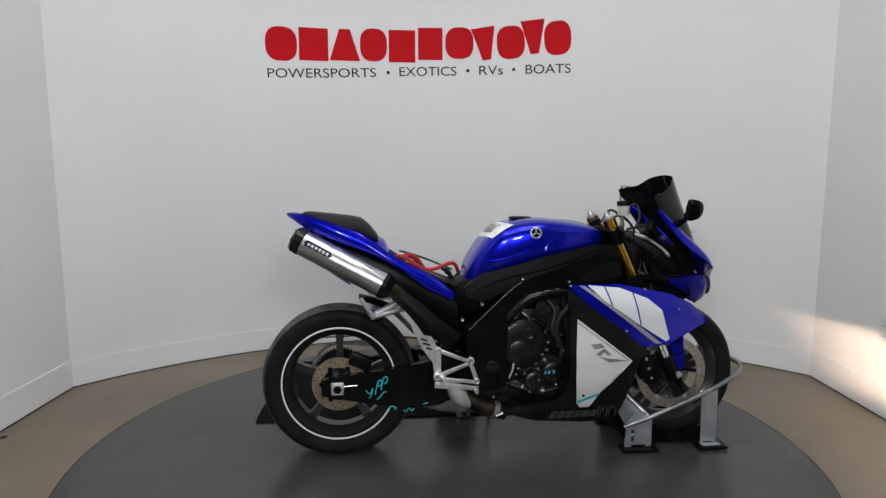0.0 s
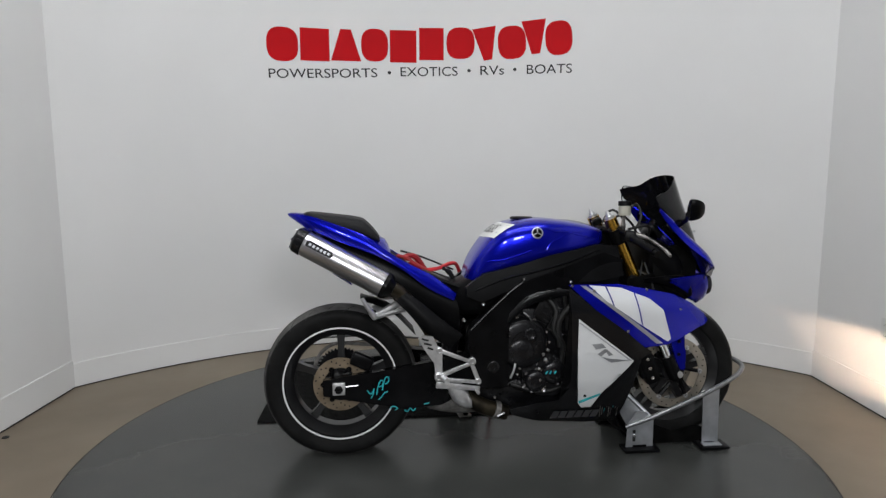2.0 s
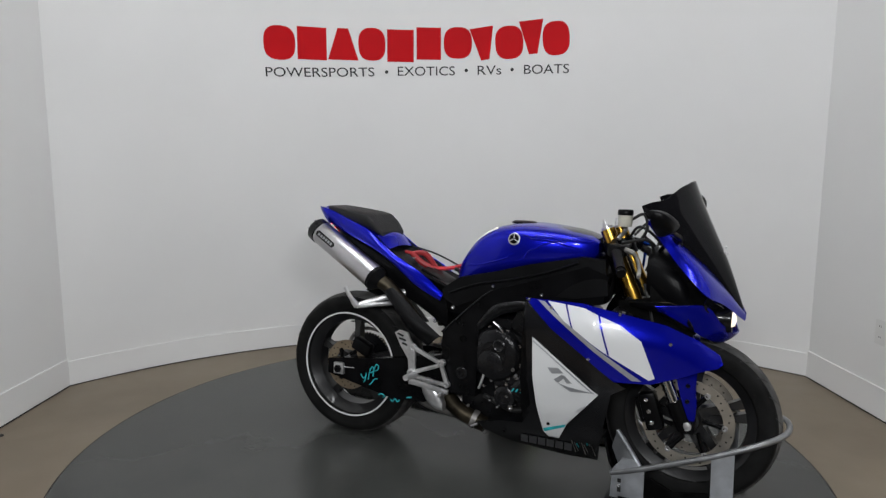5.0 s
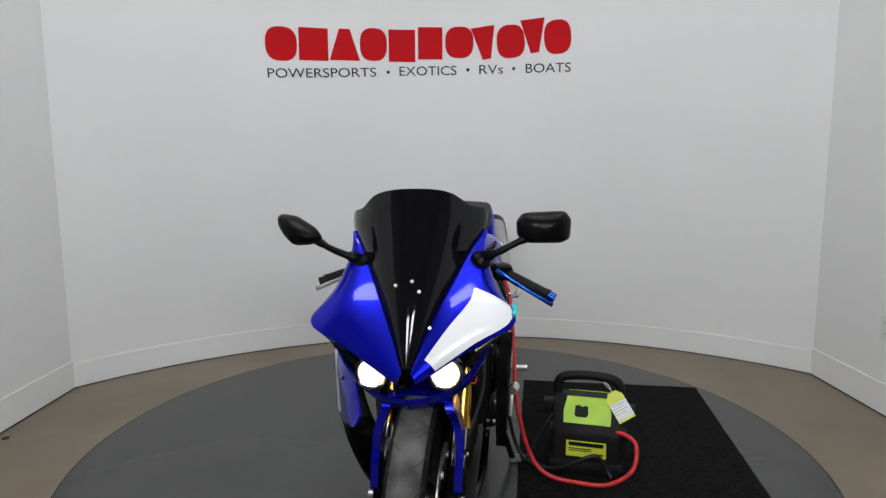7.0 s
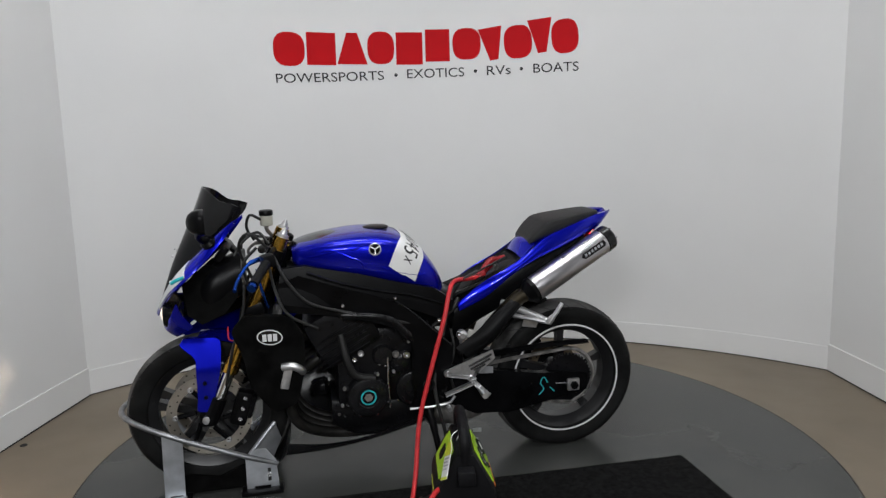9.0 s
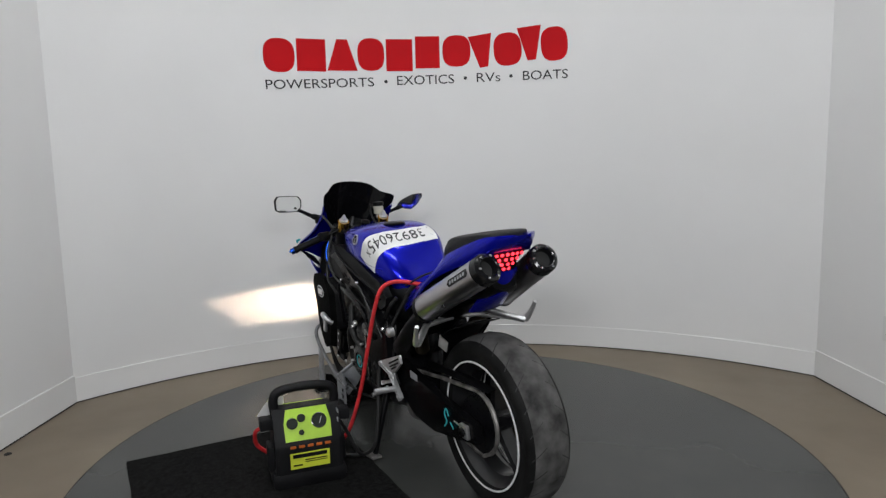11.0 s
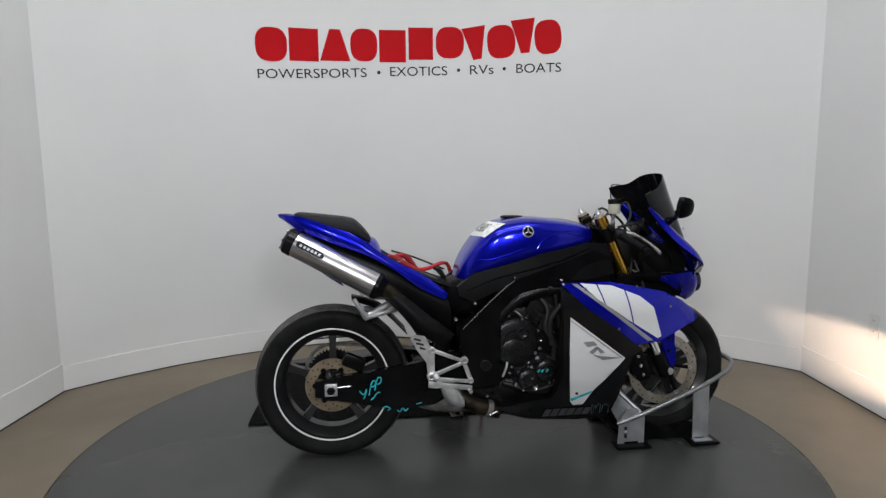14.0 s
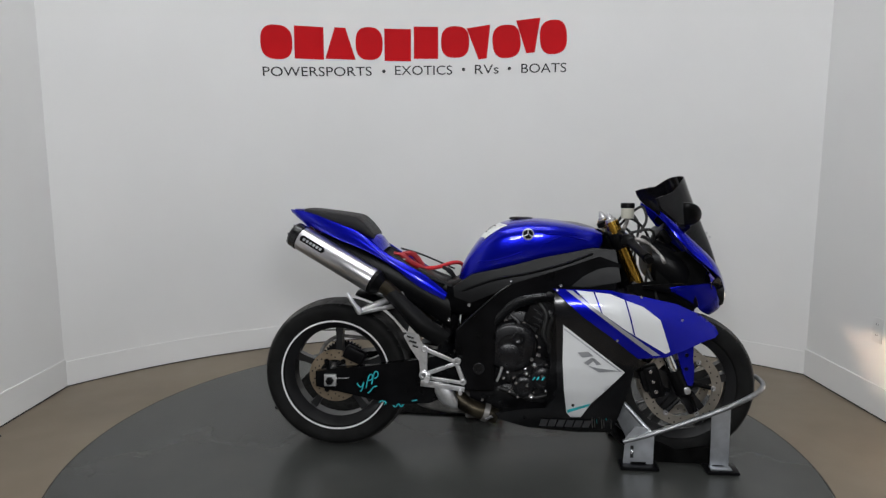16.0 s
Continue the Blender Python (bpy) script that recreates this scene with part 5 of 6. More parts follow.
    for x, z, r in ((0.020, 0.300, 0.007), (0.044, 0.334, 0.006), (-0.004, 0.352, 0.006), (0.085, 0.372, 0.007), (0.088, 0.325, 0.006), (0.146, 0.362, 0.007), (0.150, 0.318, 0.006), (0.190, 0.335, 0.006), (0.160, 0.305, 0.007), (0.104, 0.283, 0.012), (0.052, 0.278, 0.006)):
        part("bolt", bolt((x, -0.204, z), r, (0, -1, 0), None, 0.014), STEEL, e)
    part("link_rod", tube([(-0.030, -0.205, 0.335), (-0.018, -0.208, 0.365), (-0.008, -0.206, 0.402)], 0.005, 8, 8), ALU, bike, "thin aluminium link rod")
    for x, z, r in ((0.175, 0.505, 0.010), (0.150, 0.525, 0.012), (0.02, 0.512, 0.013), (-0.020, 0.507, 0.016), (0.09, 0.440, 0.006), (0.215, 0.395, 0.007), (0.225, 0.330, 0.006), (0.190, 0.470, 0.007), (0.03, 0.445, 0.006), (-0.105, 0.46, 0.012), (-0.14, 0.40, 0.010)):
        part("bolt", bolt((x, 0.186, z), r, (0, 1, 0), None, 0.014), (ALU, STEEL, ALUDARK)[int(x * 1000) % 3], e)
    part("starter_housing", lathe([(0.040, 0), (0.042, 0.02), (0.034, 0.032), (0.0, 0.034)], (0.065, 0.150, 0.505), (0, 1, 0), 24), COVERM, bike, "black starter gear housing")
    part("shift_shaft", lathe([(0.020, 0), (0.020, 0.02), (0.010, 0.028), (0, 0.028)], (-0.235, 0.180, 0.565), (0, 1, 0), 18), ALU, bike, "round silver spool by the foot rest")
    part("clutch_arm", tube([(0.02, -0.205, 0.60), (0.05, -0.20, 0.575), (0.065, -0.19, 0.54)], 0.006, 8, 8), STEEL, bike, "steel clutch arm")
    for k in range(26):
        sd = -1 if k % 2 else 1
        x, z = -0.10 + 0.38 * ((k * 0.618) % 1), 0.24 + 0.34 * ((k * 0.371 + 0.2) % 1)
        part("bolt", bolt((x, sd * (0.163 + 0.004 * (k % 3)), z), 0.005 + 0.001 * (k % 3), (0, sd, 0), None, 0.008), (STEEL, ALUDARK, BLACKS)[k % 3], e)
    for pts, r, mt, lb in (([(0.22, 0.17, 0.60), (0.20, 0.19, 0.50), (0.17, 0.185, 0.44), (0.10, 0.18, 0.42)], 0.014, CABLE, "black coolant hose"),
                           ([(0.432, 0.245, 0.520), (0.398, 0.252, 0.524), (0.372, 0.250, 0.510), (0.362, 0.225, 0.490)], 0.014, ALU, "bent aluminium coolant pipe"),
                           ([(0.05, 0.185, 0.50), (0.05, 0.188, 0.40), (0.045, 0.186, 0.30)], 0.004, STEEL, "thin steel breather pipe"),
                           ([(-0.02, -0.17, 0.30), (0.10, -0.19, 0.27), (0.20, -0.185, 0.29)], 0.010, CABLE, "black hose"),
                           ([(-0.10, 0.16, 0.62), (-0.16, 0.18, 0.52), (-0.17, 0.17, 0.42)], 0.009, CABLE, "black hose"),
                           ([(0.30, -0.17, 0.66), (0.22, -0.20, 0.62), (0.17, -0.19, 0.55), (0.18, -0.18, 0.45)], 0.013, CABLE, "black hose"),
                           ([(0.24, 0.18, 0.70), (0.10, 0.21, 0.66), (-0.04, 0.20, 0.63), (-0.13, 0.19, 0.58)], 0.009, CABLE, "black wiring loom"),
                           ([(-0.13, 0.16, 0.60), (-0.20, 0.17, 0.66), (-0.23, 0.15, 0.70)], 0.008, CABLE, "black cable"),
                           ([(-0.20, 0.15, 0.58), (-0.21, 0.165, 0.50), (-0.19, 0.17, 0.42), (-0.21, 0.16, 0.33)], 0.006, CABLE, "black cable"),
                           ([(0.62, 0.10, 0.64), (0.615, 0.13, 0.60), (0.58, 0.14, 0.605), (0.56, 0.12, 0.66)], 0.0025, REDRUB, "thin red wire"),
                           ([(-0.22, 0.10, 0.74), (-0.36, 0.09, 0.80), (-0.45, 0.06, 0.83)], 0.004, CABLE, "black battery wire")):
        part("hose", tube(pts, r, 10, 14), mt, bike, lb)
    part("hose_bracket", block((0.418, 0.243, 0.482), (0.030, 0.012, 0.090), 0.004, (0, -14, 0)), ALU, bike, "flat aluminium radiator bracket")
    # radiator, headers and collector
    part("radiator", join(block((0.46, 0, 0.56), (0.035, 0.36, 0.26), 0.01, (0, 12, 0)), block((0.43, 0, 0.56), (0.05, 0.30, 0.20), 0.01, (0, 12, 0))), ENGINE, bike, "black radiator")
    rad = part("radiator_side", sheet([(0.395, 0.700), (0.550, 0.712), (0.600, 0.655), (0.562, 0.560), (0.545, 0.450), (0.465, 0.345), (0.385, 0.375), (0.350, 0.510), (0.350, 0.625)], lambda x, z: 0.235 - 0.10 * max(0, x - 0.50), 0.03, 0.04, 4), SHADE, bike, "black panel with an oval maker's sticker")
    ov = lambda w, h, n=28: [(0.468 + w * math.cos(a), 0.630 + h * math.sin(a) + 0.08 * w * math.cos(a)) for a in (2 * math.pi * k / n for k in range(n))]
    part("sticker", sheet(ov(0.044, 0.028), lambda x, z: 0.2355 - 0.10 * max(0, x - 0.50), 0.001, 0, lift=0.001), WHITE, rad, "white oval sticker", smooth=False)
    part("sticker_field", sheet(ov(0.040, 0.024), lambda x, z: 0.2355 - 0.10 * max(0, x - 0.50), 0.001, 0, lift=0.002), BLACKG, rad, smooth=False)
    for k in range(3):
        x = 0.443 + 0.018 * k
        part("sticker_bar", sheet([(x, 0.616), (x + 0.014, 0.616), (x + 0.014, 0.642), (x, 0.642)], 0.2355, 0.001, 0, lift=0.003), WHITE, rad, smooth=False)
    for k in range(4):
        y = -0.12 + 0.08 * k
        part("exhaust_header", tube([(0.30, y, 0.50), (0.40, y, 0.42), (0.40, y * 0.9, 0.26), (0.28, y * 0.6, 0.175), (0.05, y * 0.35, 0.155), (-0.12, y * 0.2, 0.18)], 0.021, 12, 24), HEADER, bike, "dark exhaust header pipe")
    part("exhaust_chamber", loft_x([(-0.40, 0.20, 0.30, 0.06), (-0.34, 0.17, 0.33, 0.12), (-0.22, 0.15, 0.31, 0.13), (-0.12, 0.15, 0.25, 0.09)], 20, 0.7, 0.7), ALUDARK, bike, "dirty exhaust chamber")
    part("exhaust_cover", loft_x([(-0.275, 0.275, 0.335, 0.02), (-0.25, 0.235, 0.335, 0.026), (-0.21, 0.215, 0.30, 0.026), (-0.185, 0.215, 0.25, 0.016)], 16, 0.8, 0.8), ALU, bike, "silver exhaust valve cover").matrix_basis = pose(0, -0.185, 0)
    col = part("exhaust_collector", tube([(-0.20, -0.12, 0.25), (-0.14, -0.13, 0.205), (-0.03, -0.12, 0.165)], 0.033, 14, 10), PIPE, bike, "brown heat-stained collector pipe")
    part("pipe_clamp", tube([(-0.085, -0.127, 0.185), (-0.065, -0.125, 0.178)], 0.038, 16), ALUDARK, col, "steel pipe clamp")
    part("clamp_bolt", tube([(-0.075, -0.16, 0.165), (-0.045, -0.165, 0.180)], 0.006, 8), STEEL, col)
    # left lower rail and side stand
    part("belly_rail", patch([(0.43, 0.165, 0.185), (0.28, 0.175, 0.175), (0.10, 0.175, 0.195), (-0.09, 0.17, 0.25)], [(0.44, 0.150, 0.135), (0.28, 0.15, 0.140), (0.10, 0.15, 0.165), (-0.10, 0.15, 0.215)], 12, 3, (0, 0.01, 0), 0.006), BLACKG, bike, "broken black lower fairing rail")
    ss = part("side_stand", tube([(-0.10, 0.16, 0.29), (-0.12, 0.20, 0.20), (-0.145, 0.265, 0.030)], [0.016, 0.013, 0.012], 10, 8), BLACKS, bike, "black side stand, folded out")
    part("stand_foot", block((-0.15, 0.275, 0.026), (0.06, 0.045, 0.010), 0.004, (4, 0, 10)), ALUDARK, ss, "worn steel stand foot")
    part("shift_rod", tube([(-0.03, 0.185, 0.285), (-0.17, 0.205, 0.30), (-0.20, 0.21, 0.33)], 0.006, 8, 8), ALU, bike, "aluminium gear shift rod")
    part("shock_absorber", tube([(-0.22, 0, 0.58), (-0.26, 0, 0.36)], 0.035, 14), ENGINE, bike, "dark rear shock absorber")
    part("swingarm_label", sheet([(-0.37, 0.385), (-0.31, 0.388), (-0.31, 0.418), (-0.37, 0.413)], 0.1525, 0.001, 0, lift=0.001), PINGREY, bike, "silver warning label", smooth=False)
    tri = part("number_plate_bracket", sheet([(-0.575, 0.585), (-0.515, 0.60), (-0.50, 0.555), (-0.56, 0.545)], 0.118, 0.003, 0), ALU, bike, "bent bare aluminium bracket")


def build_fairing(bike):
    blue = [(0.176, 0.719), (0.379, 0.717), (0.505, 0.692), (0.642, 0.658), (0.740, 0.612), (0.808, 0.563), (0.819, 0.535), (0.805, 0.522), (0.765, 0.514), (0.690, 0.486), (0.606, 0.460), (0.493, 0.461), (0.395, 0.540), (0.280, 0.623)]
    f = part("fairing_panel", sheet(blue, fair_y, 0.004, 0.02), BLUE, bike, "metallic blue side fairing with white flash", 50)
    low = [(0.180, 0.708), (0.280, 0.623), (0.395, 0.540), (0.493, 0.461), (0.530, 0.440), (0.475, 0.410), (0.440, 0.360), (0.438, 0.314), (0.426, 0.209), (0.422, 0.125), (0.30, 0.118), (0.097, 0.138), (-0.016, 0.175), (-0.035, 0.205), (0.071, 0.235), (0.16, 0.245), (0.200, 0.305), (0.190, 0.425), (0.190, 0.535)]
    lower = part("lower_fairing", sheet(low, lambda x, z: fair_y(x, z) + 0.003, 0.004, 0.03), BLACKG, bike, "glossy black lower fairing, scraped at its nose", 50)
    part("white_flash", sheet([(0.258, 0.716), (0.384, 0.704), (0.506, 0.656), (0.572, 0.606), (0.576, 0.596), (0.618, 0.482), (0.600, 0.474), (0.450, 0.567), (0.320, 0.657)], fair_y, 0.001, 0.02, lift=0.0025), WHITE, f, "white painted flash", 60)
    part("pinstripe", sheet([(0.223, 0.716), (0.246, 0.714), (0.395, 0.603), (0.578, 0.469), (0.548, 0.470), (0.385, 0.594)], fair_y, 0.001, 0.02, lift=0.0025), PINGREY, f, "thin silver pinstripe", 60)
    for q in ([(0.320, 0.713), (0.326, 0.713), (0.354, 0.634), (0.348, 0.638)], [(0.432, 0.692), (0.438, 0.690), (0.477, 0.552), (0.470, 0.557)]):
        part("flash_line", sheet(q, fair_y, 0.001, 0.02, lift=0.0040), BLUE, f, "thin blue dividing line", smooth=False)
    w = part("white_panel", sheet([(0.213, 0.589), (0.445, 0.411), (0.395, 0.362), (0.355, 0.324), (0.330, 0.275), (0.295, 0.207), (0.258, 0.205), (0.240, 0.228), (0.224, 0.331), (0.214, 0.448)], fair_y, 0.001, 0.03, lift=0.0028), WHITE, lower, "white lower fairing graphic", 60)
    part("graphic_line", sheet([(0.216, 0.577), (0.216, 0.572), (0.425, 0.414), (0.433, 0.414)], fair_y, 0.001, 0.03, lift=0.0040), PINGREY, lower, smooth=False)
    part("teal_rub", sheet([(0.240, 0.240), (0.244, 0.227), (0.322, 0.262), (0.326, 0.274)], fair_y, 0.001, 0.03, lift=0.0040), TEAL, lower, "teal paint rub", smooth=False)
    # plain bars for the maker's marks
    for q in ([(0.268, 0.486), (0.308, 0.489), (0.326, 0.472), (0.285, 0.466)], [(0.292, 0.446), (0.320, 0.467), (0.332, 0.458), (0.307, 0.436)], [(0.318, 0.466), (0.330, 0.464), (0.356, 0.441), (0.338, 0.438)], [(0.307, 0.435), (0.345, 0.426), (0.428, 0.416), (0.350, 0.409)]):
        part("graphic_bar", sheet(q, fair_y, 0.001, 0.03, lift=0.0042), PINGREY, lower, smooth=False)
    bars(lower, (0.138, 0.152), 0.200, 0.038, DIM, "lettering_bar", 6, 0.008, gap=0.16)
    for k in range(9):
        x = 0.34 + 0.009 * k
        part("scrape", tube([(x, fair_y(x, 0.20) - 0.001, 0.205 - 0.004 * (k % 3)), (x + 0.008, fair_y(x, 0.15) - 0.001, 0.150 + 0.006 * (k % 4))], 0.0014, 4), TEAL if k in (2, 6) else ALUDARK, lower)
    for x, z in ((0.262, 0.264), (0.19, 0.715), (0.275, 0.695), (0.50, 0.69), (0.66, 0.60), (0.08, 0.19), (0.41, 0.535)):
        part("fastener", bolt((x, fair_y(x, z) - 0.001, z), 0.006, (0, -1, 0)), STEEL if z > 0.5 else BLACKS, bike)
    # air duct trim and side reflector
    part("duct_trim", patch([(0.514, -0.215, 0.724), (0.60, -0.225, 0.735), (0.665, -0.236, 0.733), (0.705, -0.222, 0.690), (0.727, -0.196, 0.648)], [(0.520, -0.20, 0.712), (0.61, -0.205, 0.696), (0.66, -0.195, 0.672), (0.69, -0.185, 0.655), (0.722, -0.180, 0.640)], 14, 4, (0, -0.006, 0.0), 0.004), BLACKS, bike, "black air duct trim")
    # added sheet fills the gap behind the fairing; its black is the shade there
    part("duct_gap_fill", sheet([(0.470, 0.715), (0.600, 0.742), (0.690, 0.745), (0.760, 0.660), (0.700, 0.600), (0.600, 0.640), (0.470, 0.690)], -0.150, 0.006, 0.05), SHADE, bike, "matt black sheet filling the dark gap behind the fairing")
    part("duct_edge", tube([(0.625, -0.236, 0.738), (0.668, -0.240, 0.735), (0.700, -0.228, 0.703), (0.722, -0.204, 0.660)], 0.0022, 6, 14), PIPE, bike, "tan edge of the air duct")


def build_lot_sticker(tank):
    """A white label with its number, laid over the rear of the tank."""
    bpy.context.view_layer.update()
    line = [(-0.008, 0.174, 0.806), (-0.040, 0.156, 0.880), (-0.078, 0.088, 0.940), (-0.085, 0.0, 0.950), (-0.072, -0.085, 0.952), (-0.045, -0.140, 0.935)]
    C_ = spline(line, 61)[::-1]
    across = Vector((-0.80, 0, -0.60))
    for sd in (-1, 1):
        ok, place, normal, _ = tank.closest_point_on_mesh(Vector((0.083, sd * 0.21, 0.922)))
        part("tank_emblem", lathe([(0.023, -0.004), (0.023, 0.003), (0.020, 0.0045), (0.0185, 0.003), (0.0, 0.003)], place, normal, 28), ALU, tank, "round silver emblem")
        part("emblem_face", lathe([(0.0185, 0.0025), (0.0185, 0.0036), (0, 0.0036)], place, normal, 20), SHADE, tank)
        u = normal.cross(Vector((1, 0, 0))).normalized()
        w = u.cross(normal)
        for k in range(3):
            a = 2 * math.pi * k / 3 + math.pi / 2
            d = w * math.cos(a) + u * math.sin(a)
            part("emblem_ray", tube([place + normal * 0.004 + d * 0.002, place + normal * 0.004 + d * 0.019], 0.0022, 6), ALU, tank)

    def onto(s, t, lift):
        i = max(0.0, min(59.999, s * 60))
        k = int(i)
        p = C_[k].lerp(C_[k + 1], i - k) + across * t
        ok, place, normal, _ = tank.closest_point_on_mesh(p + (p - Vector((0.05, 0, 0.80))).normalized() * 0.03)
        return place + normal * lift

    def lay(name, bm, lift, thick, material, label=""):
        for v in bm.verts:
            v.co = onto(v.co.x, v.co.y, lift + (thick if v.co.z > 0 else 0))
        return part(name, bm, material, tank, label, 60)

    for sd in (-1, 1):
        for line_ in ([(0.300, 0.93), (0.215, 0.905), (0.150, 0.870), (0.128, 0.838)], [(0.13, 0.955), (0.20, 0.925), (0.29, 0.905), (0.36, 0.895)], [(-0.165, 0.80), (-0.10, 0.800), (-0.02, 0.815), (0.06, 0.840)]):
            pts = []
            for p in spline([(x, sd * 0.25, z) for x, z in line_], 16):
                ok, place, normal, _ = tank.closest_point_on_mesh(Vector((p.x, p.y, p.z)))
                pts.append(place - normal * 0.0022)
            part("tank_crease", tube(pts, 0.0042, 8), BLUE, tank, "moulded crease of the tank")
    base = bmesh.new()
    n, m = 40, 10
    vs = [[base.verts.new((i / n, -0.056 + 0.112 * j / m, 1)) for j in range(m + 1)] for i in range(n + 1)]
    for a, b in zip(vs, vs[1:]):
        for j in range(m):
            base.faces.new((a[j], b[j], b[j + 1], a[j + 1]))
    lay("lot_label", base, 0.0, 0.0016, PAPER, "white paper lot label with a number")
    for body, x, w, y, h in (("38926045", 0.50, 0.64, 0.0, 0.060), ("x", 0.87, 0.045, 0.0, 0.030)):
        t = fit_text(body, w, h, 0.0)
        bmesh.ops.subdivide_edges(t, edges=[e for e in t.edges if e.calc_length() > 0.03], cuts=2)
        for v in t.verts:
            v.co = Vector((v.co.x + x, v.co.y + y, 1))
        lay("lot_number", t, 0.0, 0.0026, INK)
    for k in range(3):
        b = bmesh.new()
        add(b, [(0.05 + 0.018 * k, -0.04, 1), (0.058 + 0.018 * k, -0.04, 1), (0.058 + 0.018 * k, 0.03, 1), (0.05 + 0.018 * k, 0.03, 1)], [(0, 1, 2, 3)])
        lay("label_bar", b, 0.0, 0.0026, PINGREY)


# ---------------------------------------------------------------- things on the platform
def build_stand():
    """Front wheel chock: grey plates on black feet, a bent bar round the tyre and a cradle."""
    s = empty("wheel_chock", "grey steel wheel chock holding the front wheel", "wheel chock")
    y0 = 0.02
    for sd in (-1, 1):
        y = y0 + sd * 0.158
        side = (lambda yy: (lambda x, z: yy))(y)
        part("rear_plate", sheet([(0.745, 0.018), (0.862, 0.018), (0.862, 0.140), (0.825, 0.172), (0.785, 0.172), (0.752, 0.125)], side, 0.005, 0), ZINC, s, "grey bent rear plate")
        part("front_plate", sheet([(1.080, 0.018), (1.150, 0.018), (1.146, 0.262), (1.076, 0.238)], side, 0.005, 0), ZINC, s, "grey upright front plate")
        part("plate_flange", block((1.115, y + sd * 0.014, 0.021), (0.080, 0.032, 0.005), 0.001), ZINC, s)
        part("rear_foot", block((0.805, y, 0.013), (0.150, 0.075, 0.012), 0.004), BLACKS, s, "black rubber foot")
        part("front_foot", block((1.120, y + sd * 0.004, 0.013), (0.125, 0.080, 0.012), 0.004), BLACKS, s, "black rubber foot")
        for dz in (0.0, 0.022):
            part("slot", block((0.778, y + sd * 0.003, 0.052 + dz * 1.6), (0.012, 0.003, 0.014), 0), GAP, s)
        part("bolt", bolt((0.778, y + sd * 0.002, 0.068), 0.008, (0, sd, 0)), STEEL, s)
        part("cradle_arm", tube([(0.845, y - sd * 0.004, 0.150), (0.80, y - sd * 0.04, 0.195), (0.752, y - sd * 0.07, 0.242)], 0.009, 10, 8), ZINC, s, "bent steel cradle arm")
        part("cradle_wing", patch([(0.752, y - sd * 0.072, 0.245), (0.80, y - sd * 0.045, 0.20), (0.85, y - sd * 0.01, 0.15)], [(0.73, y - sd * 0.085, 0.17), (0.76, y - sd * 0.07, 0.11), (0.79, y - sd * 0.03, 0.05)], 8, 5, (0.0, sd * 0.006, 0.0), 0.004), ZINC, s, "grey cradle side wing")
    left = [(0.745, y0 + 0.150, 0.105), (0.86, y0 + 0.162, 0.150), (1.07, y0 + 0.165, 0.238), (1.21, y0 + 0.145, 0.298), (1.285, y0 + 0.085, 0.322), (1.305, y0, 0.326)]
    bar = left + [(x, 2 * y0 - y, z) for x, y, z in left[-2::-1]]
    part("wheel_bar", tube(bar, 0.0100, 12, 60), BARM, s, "bent round steel bar")
    part("rear_cradle", patch([(0.70, y0 - 0.085, 0.205), (0.735, y0 - 0.085, 0.09), (0.80, y0 - 0.085, 0.030)], [(0.70, y0 + 0.085, 0.205), (0.735, y0 + 0.085, 0.09), (0.80, y0 + 0.085, 0.030)], 12, 8, (-0.02, 0, -0.01), 0.008), BLACKS, s, "black moulded tyre cradle")
    for sd in (-1, 1):
        part("tray_side", sheet([(0.790, 0.016), (1.135, 0.016), (1.128, 0.072), (1.060, 0.086), (0.960, 0.066), (0.880, 0.100), (0.800, 0.118)], (lambda yy: (lambda x, z: yy))(y0 + sd * 0.128), 0.012, 0.04), SHADE, s, "black tray side under the tyre")
    part("front_cross_bar", block((1.110, y0, 0.022), (0.045, 0.32, 0.010), 0.002), BLACKS, s, "black flat cross bar")
    part("rear_cross_bar", block((0.805, y0, 0.022), (0.060, 0.32, 0.010), 0.002), BLACKS, s, "black flat cross bar")
    for k in range(2):
        part("spine", block((0.96, y0 - 0.05 + 0.1 * k, 0.020), (0.36, 0.022, 0.014), 0.003), BLACKS, s, "black lengthwise rail")
    return s


def build_mat():
    bm = bmesh.new()
    c = [(-0.814, 1.232), (-0.842, 0.334), (0.640, 0.300), (0.648, 1.205)]
    n = 30
    top = []
    for i in range(4):
        a, b = Vector((*c[i], 0)), Vector((*c[(i + 1) % 4], 0))
        for k in range(n):
            p = a.lerp(b, k / n)
            q = noise.noise(p * 9) * 0.004
            d = (b - a).normalized()
            top.append(p + Vector((-d.y, d.x, 0)) * q)
    vs = [[bm.verts.new((p.x, p.y, z)) for p in top] for z in (0.0035, 0.0105)]
    m = len(top)
    for i in range(m):
        bm.faces.new((vs[0][i], vs[0][(i + 1) % m], vs[1][(i + 1) % m], vs[1][i]))
    bm.faces.new(vs[1])
    bm.faces.new(vs[0][::-1])
    ob = part("floor_mat", bm, MATM, smooth=False)
    return tagged(ob, "thin black carpet mat lying beside the motorcycle", "mat")


